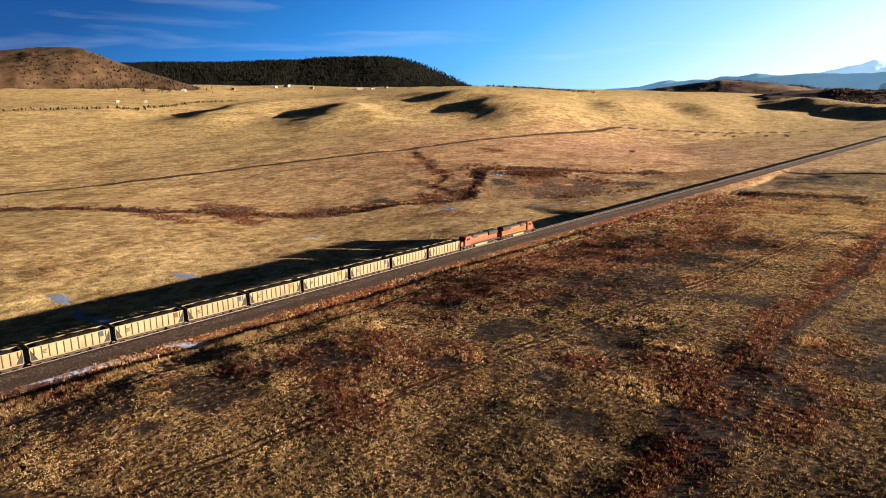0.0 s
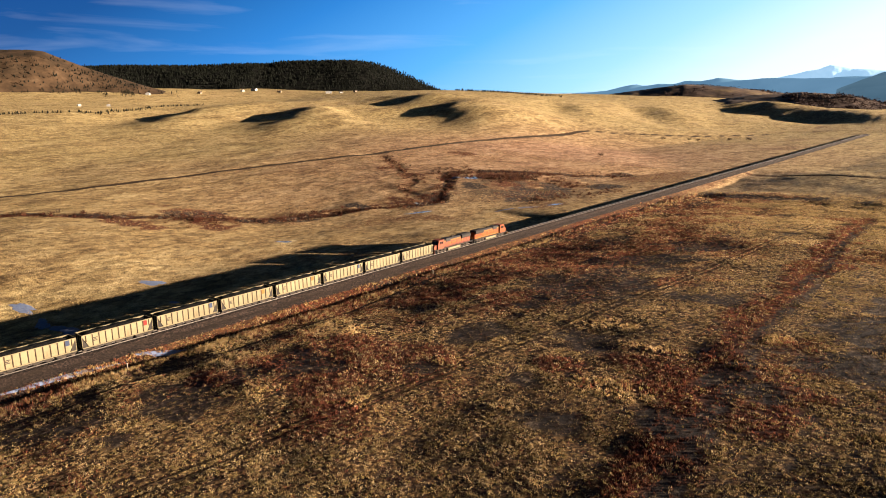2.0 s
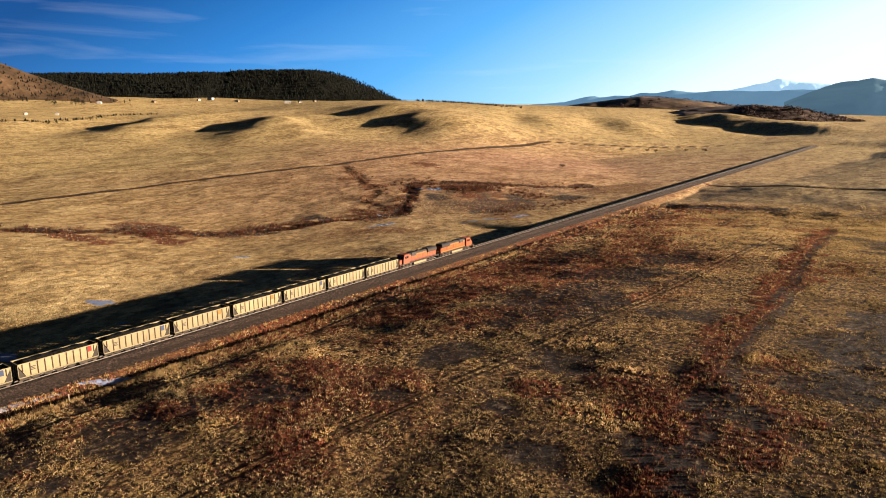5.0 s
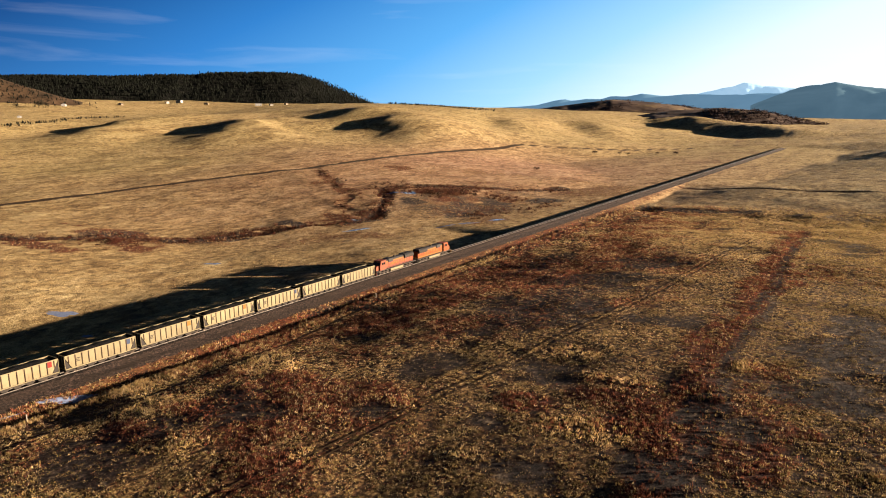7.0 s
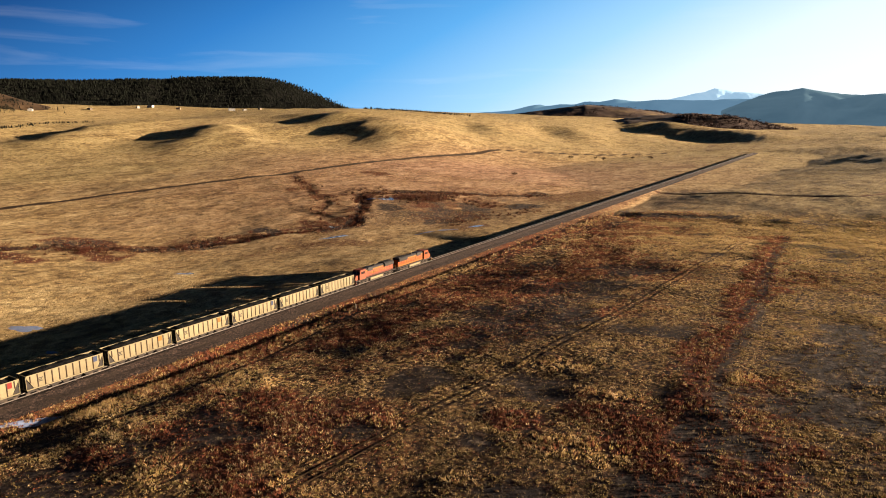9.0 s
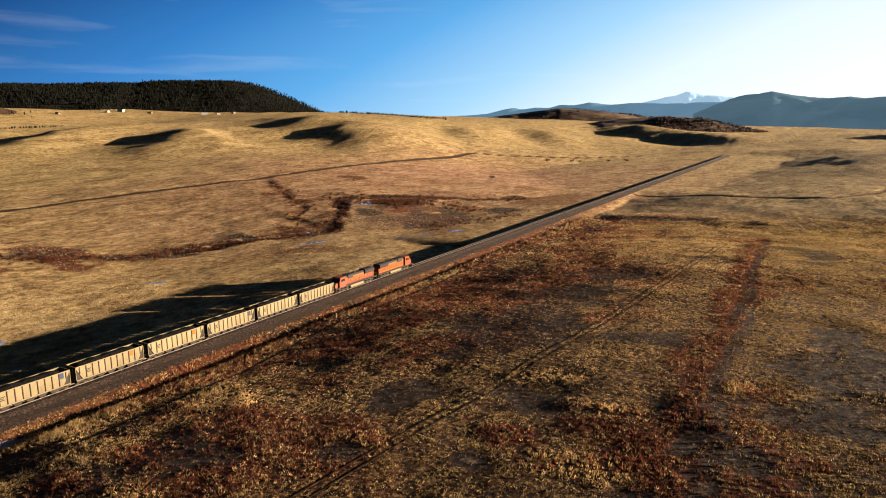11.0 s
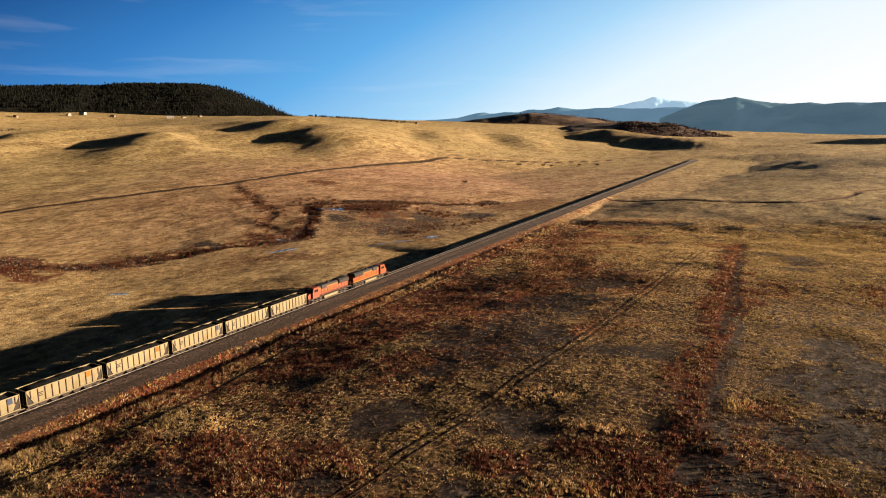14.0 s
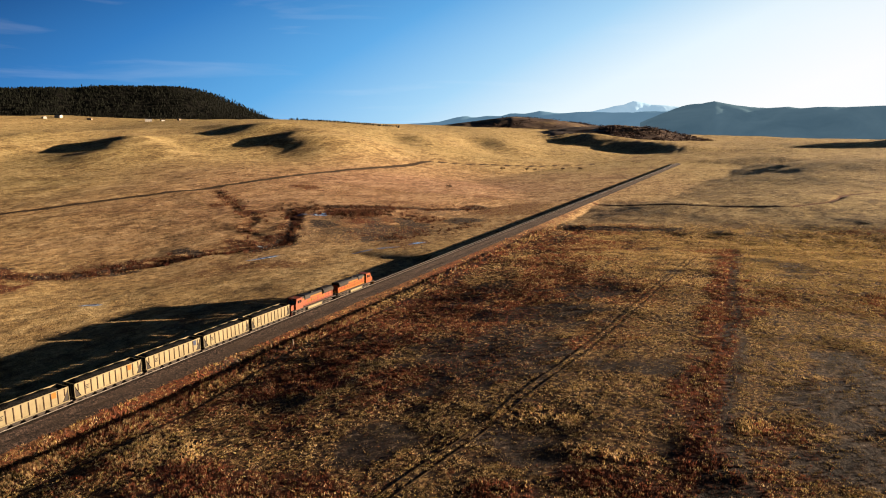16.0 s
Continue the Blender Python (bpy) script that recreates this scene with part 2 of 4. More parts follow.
M_GROUND = ground_material()
M_BALLAST = ballast_material()
M_PLANT = plant_material("dry_stems")
M_NEEDLE = plant_material("conifer_needles", 0.1)
M_TIE = speckled("weathered_timber", ((0.3, (0.018, 0.013, 0.011)), (0.7, (0.05, 0.038, 0.032))), 2.0)
M_RAIL = painted("worn_rail_steel", (0.34, 0.31, 0.29), 0.32, 0.9, 0.2, (0.13, 0.07, 0.04))
# old snow, darkened and blued in colour to paint in ditch shade
M_SNOW = speckled("shade_blue_snow", ((0.3, (0.16, 0.22, 0.42)), (0.6, (0.34, 0.42, 0.66))), 1.2, 0.6, None, 0.4, 0.2, tone=0.32)
M_ORANGE = painted("orange_paint", (0.38, 0.078, 0.005), 0.45, 0, 0.2, (0.12, 0.04, 0.02))
M_ROOF = painted("black_roof_paint", (0.030, 0.030, 0.033), 0.55, 0, 0.3)
M_YELLOW = painted("yellow_stripe_paint", (0.34, 0.145, 0.008), 0.45, 0, 0.2)
M_MAROON = painted("faded_red_paint", (0.15, 0.022, 0.012), 0.5, 0, 0.3)
M_FADED = painted("sun_faded_orange", (0.36, 0.085, 0.036), 0.6, 0, 0.2, (0.13, 0.06, 0.04))
M_DARK = painted("black_running_gear", (0.032, 0.028, 0.026), 0.7, 0.1, 0.5, (0.11, 0.085, 0.06))
M_GREY = painted("grey_underframe_paint", (0.12, 0.105, 0.085), 0.55, 0.1, 0.4)
M_ALU = painted("weathered_aluminium", (0.34, 0.290, 0.165), 0.6, 0.05, 0.45, (0.20, 0.155, 0.090), 0.45)
M_ALU_DARK = painted("dark_car_inside", (0.06, 0.055, 0.05), 0.8, 0.0, 0.4)
# ribs coloured dark brown to paint in their shadow sides
M_RIB = painted("shade_brown_rib", (0.085, 0.050, 0.030), 0.7, 0.05, 0.5, (0.05, 0.03, 0.02), 0.45)
M_COAL = speckled("black_coal", ((0.35, (0.006, 0.006, 0.006)), (0.7, (0.028, 0.026, 0.025))), 2.5, 0.8, None, 0.9, 0.3)
M_GLASS = painted("dark_cab_glass", (0.02, 0.025, 0.03), 0.08, 0, 0.05, gloss=0.5)
M_WHITE = painted("white_lettering", (0.78, 0.76, 0.70), 0.6, 0, 0.2)
M_BLUE = painted("blue_panel", (0.035, 0.065, 0.15), 0.6, 0, 0.25)
M_RED = painted("red_panel", (0.26, 0.012, 0.008), 0.6, 0, 0.2)
M_WHEEL = painted("wheel_steel", (0.10, 0.075, 0.06), 0.5, 0.5, 0.5)

# ---- the lie of the land ----
BASE = -1.3
NEAR_SWELLS = [(-55, -125, 38, -1.4), (114, -109, 31, 0.9), (45, -142, 31, 2.7), (150, -320, 58, 1.9), (60, -300, 58, -1.8), (116, -67, 31, 0.9), (79, -74, 45, 3.2),
    (14, -100, 35, -1.5), (-16, -150, 35, -2.9), (250, -100, 82, 8.9), (-45, -200, 35, -1.6), (-45, -260, 35, -2.0), (300, -300, 132, 14.3),
    (220, 0, 58, 4.8), (14, 0, 35, -1.3), (-100, -250, 58, -2.1), (94, 39, 56, 4.9), (-45, 0, 35, 1.9), (14, 50, 35, -0.9), (-93, -36, 64, -7.9),
    (0, -450, 58, -0.4), (-134, -81, 67, 6.3), (-45, 50, 35, -0.9), (200, 100, 82, 5.5), (126, 123, 75, -5.1)]
VALLEY_SWELLS = [(-16, 100, 35, -2.2), (-16, 150, 35, -0.8), (-250, -200, 58, -1.8), (-190, 22, 90, -6.2), (-45, 150, 35, -2.6), (14, 200, 35, -1.4),
    (-45, 200, 35, -3.1), (-208, 125, 109, 4.7), (175, 270, 106, 6.5), (-16, 250, 35, -4.6), (-300, -400, 132, -0.7), (14, 350, 57, -2.5),
    (-455, -43, 143, -2.2), (-286, 362, 162, 9.7), (205, 508, 162, 3.0), (-109, 562, 185, -17.5), (-570, 298, 199, -10.8), (1016, -356, 208, 5.0),
    (909, 250, 297, 12.8), (-649, -650, 208, 8.7), (909, -650, 297, 12.1), (-449, -889, 208, 9.4), (709, 489, 208, 4.6), (130, -1100, 297, 11.7)]
FAR_SWELLS = [(438, -1046, 208, 5.5), (260, 706, 208, 20.0), (14, 800, 129, -8.4), (-628, 539, 245, 28.8), (-16, 925, 150, -0.1), (-963, 109, 266, 18.9),
    (-433, 914, 289, -18.0), (-670, 886, 312, 32.4), (-1298, 210, 346, 12.7), (-817, 961, 346, 36.6), (-321, 1229, 346, -21.8), (-1170, 732, 370, -33.8),
    (-1681, 326, 439, 58.1), (59, 1713, 439, 14.2), (-787, 1576, 462, 28.1), (-1656, 1083, 490, 18.6), (-1514, 1407, 490, 40.0), (-1900, 880, 490, 45.5),
    (204, 2112, 490, 22.3), (-244, 2169, 490, -56.9), (-685, 2372, 490, 38.3), (-685, 2372, 700, 43.9), (-387, 3057, 490, 7.3), (47, 3097, 490, 7.5), (770, 1780, 160, 95.0)]
# slopes that turn from the sun and lie in shade: x, y, half-width along and across the sun's way, half the fall
KNOLLS = [(-823, 342, 62, 110, 13.5), (-664, 412, 60, 95, 14), (-650, 600, 70, 95, 14), (-560, 590, 60, 90, 13), (-463, 590, 62, 100, 15), (-487, 948, 30, 100, 6),
          (-417, 1200, 40, 130, 8.5), (-368, 1730, 70, 110, 15), (-150, 1500, 60, 120, 12), (28, 170, 7, 16, 0.9), (44, 168, 7, 14, 0.8), (60, 166, 7, 14, 0.9), (78, 164, 8, 14, 1.0), (97, 162, 8, 14, 0.8)]
CREEK = [(-260, -120), (-180, -67), (-158, -35), (-138, -26), (-129, -13), (-121, 10), (-115, 33), (-104, 46), (-90, 66), (-110, 100), (-140, 140), (-113, 183), (-85, 205), (-60, 245)]
GULLY = [(-96, 64), (-128, 84), (-149, 116), (-175, 130), (-207, 160), (-250, 190)]
ROAD = [(-330, -250), (-309, -8), (-307, 62), (-286, 142), (-269, 198), (-271, 272), (-284, 424), (-298, 646), (-245, 725), (-128, 970)]
RUT = [(52, -250), (66, -151), (69, -146), (73, -126), (75, -113), (78, -100), (80, -84), (83, -66), (85, -49), (88, -13), (93, 46), (95, 80)]
SCAR = [(115, -160), (113, -125), (112, -113), (111, -95), (109, -81), (110, -59), (111, -41), (108, -9), (107, 26), (106, 106)]
DRAIN = [(8, 303), (30, 285), (56, 276), (90, 262), (134, 252), (156, 277), (171, 333), (196, 359), (260, 380)]
FENCE = [(24, -240), (23, -140), (22, -100), (18, -76), (18, -8), (13, 105)]


def lattice(ix, iy, seed):
    v = np.sin(ix * 127.1 + iy * 311.7 + seed * 74.7) * 43758.5453
    return v - np.floor(v)


def value_noise(x, y, size, seed=0):
    """Smooth noise, 0 to 1, with lumps about that many metres wide."""
    u, v = np.asarray(x, float) / size, np.asarray(y, float) / size
    i, j = np.floor(u), np.floor(v)
    a, b_ = u - i, v - j
    a, b_ = a * a * (3 - 2 * a), b_ * b_ * (3 - 2 * b_)
    return (lattice(i, j, seed) * (1 - a) + lattice(i + 1, j, seed) * a) * (1 - b_) + (lattice(i, j + 1, seed) * (1 - a) + lattice(i + 1, j + 1, seed) * a) * b_


def fbm(x, y, size, seed=0, octaves=4):
    s, w, tot = 0.0, 1.0, 0.0
    for k in range(octaves):
        s, tot = s + w * value_noise(x, y, size / 2 ** k, seed + k * 13), tot + w
        w *= 0.5
    return s / tot


def off_line(x, y, line):
    """Distance to a line of points."""
    best = np.full(np.shape(x), 1e9)
    for (x0, y0), (x1, y1) in zip(line, line[1:]):
        dx, dy = x1 - x0, y1 - y0
        k = np.clip(((x - x0) * dx + (y - y0) * dy) / (dx * dx + dy * dy), 0, 1)
        best = np.minimum(best, np.hypot(x - x0 - k * dx, y - y0 - k * dy))
    return best


def step(a, b_, v):
    k = np.clip((v - a) / (b_ - a), 0, 1)
    return k * k * (3 - 2 * k)


def land(x, y):
    """Height of the ground."""
    x, y = np.asarray(x, float), np.asarray(y, float)
    z = np.full(x.shape, BASE)
    for cx, cy, s, a in NEAR_SWELLS + VALLEY_SWELLS + FAR_SWELLS:
        z = z + a * np.exp(-((x - cx) ** 2 + (y - cy) ** 2) / (2 * s * s))
    ca, sa = math.sin(radians(SUN_AZ)), math.cos(radians(SUN_AZ))
    for cx, cy, s, r, a in KNOLLS:
        u, v = (x - cx) * ca + (y - cy) * sa, -(x - cx) * sa + (y - cy) * ca
        u = u + (fbm(x, y, s * 1.3, 51, 3) - 0.5) * s * 0.7
        z = z + 1.5 * a * (u / s) * np.exp(-(u * u) / (2 * s * s) - (v * v) / (2 * r * r))
    far = np.hypot(x - 60, y - 20)
    wob = step(250, 900, far)
    z = z + wob * (fbm(x, y, 260, 3) - 0.5) * 16 + step(60, 200, far) * (fbm(x, y, 70, 5) - 0.5) * 2.6
    z = z + (fbm(x, y, 16, 7, 3) - 0.5) * 0.9
    cr = off_line(x, y, CREEK) + (fbm(x, y, 18, 9) - 0.5) * 13
    z = z - 1.2 * (1 - step(0.8, 6.0, cr))
    gl = off_line(x, y, GULLY) + (fbm(x, y, 14, 11) - 0.5) * 14
    z = z - 0.5 * (1 - step(0.4, 5.5, gl))
    z = z - 0.5 * (1 - step(0.8, 3.4, off_line(x, y, DRAIN)))
    rd = off_line(x, y, ROAD)
    z = z - 0.7 * (1 - step(2.0, 5.0, rd))
    z = np.where((x > 0) & (x < 160), np.maximum(z, -1.45 - 30 * (1 - step(170, 330, y))), z)
    z = np.where((x < 0) & (x > -200), np.maximum(z, -1.8 - 30 * (1 - step(-10, 70, y)) - 0.03 * np.maximum(0, -x - 14)), z)
    z = z - 1.2 * np.exp(-((x - 8.8) / 1.7) ** 2) * (1 - step(60, 130, y))
    # the railway: bank where the land is low, cutting where it is high
    run = 1 - step(930, 1000, y)
    ax = np.abs(x)
    bank = np.where(x > 0, -1.15 - np.maximum(0, ax - 5.2) * 0.42, -1.15 - np.maximum(0, ax - 4.4) * 0.5)
    cut = -1.5 + np.maximum(0, ax - 6.5) * 0.5
    z_rail = np.minimum(np.maximum(z, bank), cut)
    z_rail = np.where(ax < 5.5, np.minimum(z_rail, -1.17), z_rail)
    return z * (1 - run) + z_rail * run


def land_z(x, y):
    return float(land(np.array([x]), np.array([y]))[0])


# dark ground; (60, 166) paints in swale shadow, (111, -34) the scar's bank shade
DARK_SPOTS = [(89, -101, 8, 4.2), (125, -74, 7.5, 8.4), (126, -95, 7.7, 3.8), (120, -109, 3.0, 3.1), (132, -45, 4.8, 4.3), (41, -145, 4.8, 5.4), (37, -159, 8.6, 6.6), (67, -127, 5.4, 2.8), (72, -56, 8, 17), (57, -61, 10, 19),
              (69, -23, 14, 12), (112, -105, 1.6, 4.0), (111, -34, 1.6, 19), (64, -105, 4.3, 6.5), (61, -84, 7.4, 4.3), (53, -134, 4.4, 2.9), (86, -123, 2.5, 3.1), (111, -126, 4.0, 2.9), (96, -133, 5.6, 2.3), (71, 8, 10, 9),
              (129, -88, 4.1, 2.9), (136, -68, 10, 18), (30, -172, 18, 8), (46, -136, 8, 5), (18, -150, 6, 8), (60, 166, 36, 6), (28, 127, 6, 18), (39, 6, 8, 24), (-97, 116, 13, 9), (-70, 158, 16, 9), (-45, 178, 14, 12), (-55, 100, 12, 12), (-172, -30, 14, 9), (-120, 38, 9, 6)]
BRUSH_SPOTS = [(37, -41, 9, 28), (56, -125, 11, 6.2), (40, -139, 6.0, 4.6), (105, -68, 3, 18), (109, -93, 2.2, 8), (100, -106, 7.7, 3.1), (124, -116, 4.6, 4.7), (66, -148, 4.5, 3.3), (16, -45, 9, 13), (55, -30, 10, 16),
               (53, -81, 7, 11), (44, -134, 5, 4.4), (89, -114, 3.5, 3.2), (108, -114, 3.8, 2.3), (34, -84, 9, 9), (37, -150, 5, 3.9), (128, -106, 4.8, 2.4), (26, -20, 7, 34), (14, 66, 7, 30), (110, -10, 5, 34),
               (-90, 137, 16, 10), (-120, 159, 10, 10), (-60, 120, 16, 20), (-178, -28, 22, 11), (-142, -42, 22, 8), (-105, 58, 14, 16), (-184, 138, 14, 8), (-206, 246, 16, 12), (-158, 126, 14, 8), (-160, -70, 26, 6)]
STRAW_SPOTS = [(30, -119, 6, 8), (27, -141, 5, 5), (70, -123, 2.9, 2.1), (100, -100, 9, 1.6), (128, -62, 2.9, 2.6), (125, -80, 2.2, 3.3), (133, -82, 3.2, 3.2), (48, -148, 5, 3.2), (86, -91, 6, 3), (116, -87, 3.7, 3.8),
               (89, -132, 3.0, 1.5), (70, -143, 3.1, 1.8), (99, -119, 6.2, 2.5)]


def spots(x, y, places, seed, soft=1.45):
    """How far each place lies inside a set of ragged-edged patches, 0 to 1."""
    wave = (fbm(x, y, 13, 31) - 0.5) * 2.2 + (fbm(x, y, 4.5, seed) - 0.5) * 1.8
    best = np.zeros(np.shape(x))
    for cx, cy, rx, ry in places:
        best = np.maximum(best, 1 - step(0.5, soft, np.hypot((x - cx) / rx, (y - cy) / ry) + wave))
    return best



def cover(x, y):
    """How much brush, dark soil with some painted shade, and worn earth there is, and the kind of grass, at each place.
    """
    n1, n2, n3 = fbm(x, y, 34, 21), fbm(x, y, 13, 31), fbm(x, y, 60, 41)
    near = step(1, 7, x) * (1 - step(115, 235, y)) * (1 - step(400, 700, x))
    br, dk = spots(x, y, BRUSH_SPOTS, 37), spots(x, y, DARK_SPOTS, 35, 1.25)
    br = np.maximum(br * 0.95, near * np.maximum(step(0.56, 0.70, n1) * 0.5, 0.75 * step(0.42, 0.62, n1 * 0.6 + n2 * 0.4) * (1 - step(60, 84, x + (n3 - 0.5) * 30))))
    dk = np.maximum(dk * 0.95, near * step(0.60, 0.70, n3 * 0.5 + n2 * 0.5) * 0.8)
    # the creek and its gully, damp and grown with willow
    cr = off_line(x, y, CREEK) + (n2 - 0.5) * 14
    gl = off_line(x, y, GULLY) + (n2 - 0.5) * 10
    wet = np.maximum(1 - step(1.5, 11, cr + (fbm(x, y, 22, 45) - 0.4) * 12), 0.6 * (1 - step(1.5, 8, gl)))
    br = np.maximum(br, wet * 0.85)
    dk = np.maximum(dk, 0.95 * (1 - step(1, 8, cr + (fbm(x, y, 17, 47) - 0.45) * 14)))
    meadow = np.exp(-((x + 75) / 45) ** 2 - ((y - 150) / 70) ** 2)
    br = np.maximum(br, meadow * step(0.42, 0.66, n2) * 0.65)
    dk = np.maximum(dk, meadow * step(0.5, 0.62, n3) * 0.9)
    left = (1 - step(-14, -8, x)) * step(-420, -60, x)
    br = np.maximum(br, left * step(0.57, 0.70, n1) * 0.45)
    rd = off_line(x, y, ROAD)
    sc = off_line(x, y, SCAR) + (n2 - 0.5) * 6
    earth = np.maximum(0.85 * (1 - step(2.2, 5.0, rd)), 0.0)
    br = np.maximum(br, 0.95 * (1 - step(1.5, 5, sc)))
    # dark strip right of the scar paints in the shade of its bank
    dk = np.maximum(dk, 0.8 * (1 - step(0.8, 2.2, np.abs(off_line(x - 3.0, y, SCAR) + (n2 - 0.5) * 3))))
    br = np.maximum(br, 0.8 * (1 - step(1.0, 3.5, off_line(x, y, DRAIN) + (n2 - 0.5) * 4)))
    br = np.maximum(br, 0.45 * step(3.5, 5, x) * (1 - step(8, 12, x + (n2 - 0.5) * 8)) * (1 - step(250, 400, y)))
    rosy = np.exp(-((x + 170) / 190) ** 2 - ((y - 330) / 330) ** 2)
    return br, dk, earth, np.clip(rosy * 1.1, 0, 1), near


def spaced(lo, hi, fine, limit, grow):
    """Coordinates with even fine steps from lo to hi and growing ones out to the limit."""
    mid = list(np.arange(lo, hi + fine / 2, fine))
    for sign, end in ((1, mid[-1]), (-1, mid[0])):
        s, v, extra = fine, end, []
        while abs(v) < limit:
            s *= grow
            v += sign * s
            extra.append(v)
        mid = mid + extra if sign > 0 else extra[::-1] + mid
    return np.array(mid)


def colour_attribute(me, name, rgb):
    ca = me.color_attributes.new(name, "FLOAT_COLOR", "POINT")
    a = np.ones((len(rgb), 4), np.float32)
    a[:, :rgb.shape[1]] = rgb
    ca.data.foreach_set("color", a.ravel())


def mesh_from(name, verts, faces, material, smooth=False):
    me = bpy.data.meshes.new(name)
    me.from_pydata(verts, [], faces)
    me.materials.append(material)
    if smooth:
        me.polygons.foreach_set("use_smooth", [True] * len(me.polygons))
    me.update()
    return me


def make_ground():
    xs, ys = spaced(-325, 180, 1.75, 4700, 1.05), spaced(-195, 300, 1.95, 4700, 1.045)
    X, Y = np.meshgrid(xs, ys)
    x, y = X.ravel(), Y.ravel()
    z = land(x, y)
    nx, ny = len(xs), len(ys)
    k = (np.arange(ny - 1)[:, None] * nx + np.arange(nx - 1)).ravel()
    faces = np.stack([k, k + 1, k + nx + 1, k + nx], 1)
    me = mesh_from("ground", np.stack([x, y, z], 1).tolist(), faces.tolist(), M_GROUND, True)
    br, dk, earth, rosy, near = cover(x, y)
    colour_attribute(me, "cover", np.stack([br, dk, earth], 1))
    colour_attribute(me, "field", np.stack([rosy, near, near * 0], 1))
    tagged(new("ground", me), "rolling dry winter grassland with brush and worn tracks", "ground", kind="structure")


make_ground()


# ---- meshes by hand ----
def box(bm, x0, x1, y0, y1, z0, z1, bevel=0.0):
    vs = [bm.verts.new((x, y, z)) for z in (z0, z1) for y in (y0, y1) for x in (x0, x1)]
    fs = [bm.faces.new([vs[i] for i in q]) for q in ((0, 2, 3, 1), (4, 5, 7, 6), (0, 1, 5, 4), (2, 6, 7, 3), (0, 4, 6, 2), (1, 3, 7, 5))]
    if bevel:
        bmesh.ops.bevel(bm, geom=list({e for f in fs for e in f.edges}), offset=bevel, segments=2, affect="EDGES", clamp_overlap=True)
    return bm


def prism(bm, outline, axis, a, b_):
    """A solid with the outline (pairs) in the plane across the axis, from a to b."""
    def at(p, k):
        return {"x": (k, p[0], p[1]), "y": (p[0], k, p[1]), "z": (p[0], p[1], k)}[axis]
    lo, hi = [bm.verts.new(at(p, a)) for p in outline], [bm.verts.new(at(p, b_)) for p in outline]
    bm.faces.new(lo)
    bm.faces.new(hi[::-1])
    for i in range(len(outline)):
        j = (i + 1) % len(outline)
        bm.faces.new((lo[j], lo[i], hi[i], hi[j]))
    return bm


def rod(bm, a, b_, r, sides=6):
    a, b_ = Vector(a), Vector(b_)
    m = Matrix.Translation((a + b_) / 2) @ (b_ - a).to_track_quat("Z", "Y").to_matrix().to_4x4()
    bmesh.ops.create_cone(bm, cap_ends=True, segments=sides, radius1=r, radius2=r, depth=(b_ - a).length, matrix=m)
    return bm


def disc(bm, x0, x1, y, z, r, sides=16):
    return rod(bm, (x0, y, z), (x1, y, z), r, sides)


def part(name, bm, material, parent, label=""):
    bmesh.ops.recalc_face_normals(bm, faces=bm.faces[:])
    me = bpy.data.meshes.new(name)
    bm.to_mesh(me)
    bm.free()
    me.materials.append(material)
    ob = new(name, me)
    ob.parent = parent
    if label:
        ob["label"] = label
    return ob


B = bmesh.new

# ---- railway ----
def make_track():
    ys = np.arange(-420, 941, 4.0)
    prof = [(-4.6, -1.45), (-3.9, -1.15), (-1.9, -0.22), (1.9, -0.22), (3.3, -0.9), (4.9, -1.16), (6.0, -1.5)]
    rng = np.random.default_rng(4)
    verts, faces, n = [], [], len(prof)
    for y in ys:
        for k, (x, z) in enumerate(prof):
            e = 0.0 if k in (2, 3) else float(rng.uniform(-0.35, 0.35))
            verts.append((x + e * 0.8, y, z + e * 0.12))
    for i in range(len(ys) - 1):
        for k in range(n - 1):
            q = i * n + k
            faces.append((q, q + 1, q + n + 1, q + n))
    # a skirt below, so that the bed is solid
    tagged(new("ballast_bed", mesh_from("ballast_bed", verts, faces, M_BALLAST)), "crushed stone ballast bed of a single railway track", "ballast", kind="structure")
    bm = B()
    for x in (-0.755, 0.755):
        prism(bm, [(x - 0.07, -0.17), (x + 0.07, -0.17), (x + 0.07, -0.145), (x + 0.02, -0.13), (x + 0.02, -0.045), (x + 0.037, -0.035), (x + 0.037, 0.0), (x - 0.037, 0.0), (x - 0.037, -0.035), (x - 0.02, -0.045), (x - 0.02, -0.13), (x - 0.07, -0.145)], "y", -420, 940)
    track = new("railway_track")
    tagged(track, "straight railway track of worn steel rails on timber sleepers", "railway track", kind="structure")
    part("rails", bm, M_RAIL, track)
    verts, faces = [], []
    for i in range(int(1360 / 0.55)):
        y = -420 + i * 0.55
        e, w = float(rng.uniform(-0.06, 0.06)), 0.115
        q = len(verts)
        verts += [(sx * 1.28 + e, y + sy * w, z) for z in (-0.24, -0.165) for sx, sy in ((-1, -1), (1, -1), (1, 1), (-1, 1))]
        faces += [(q + 4, q + 5, q + 6, q + 7)] + [(q + a, q + (a + 1) % 4, q + 4 + (a + 1) % 4, q + 4 + a) for a in range(4)]
    ties = new("sleepers", mesh_from("sleepers", verts, faces, M_TIE))
    ties.parent = track
    ties["kind"] = "stuff"


make_track()


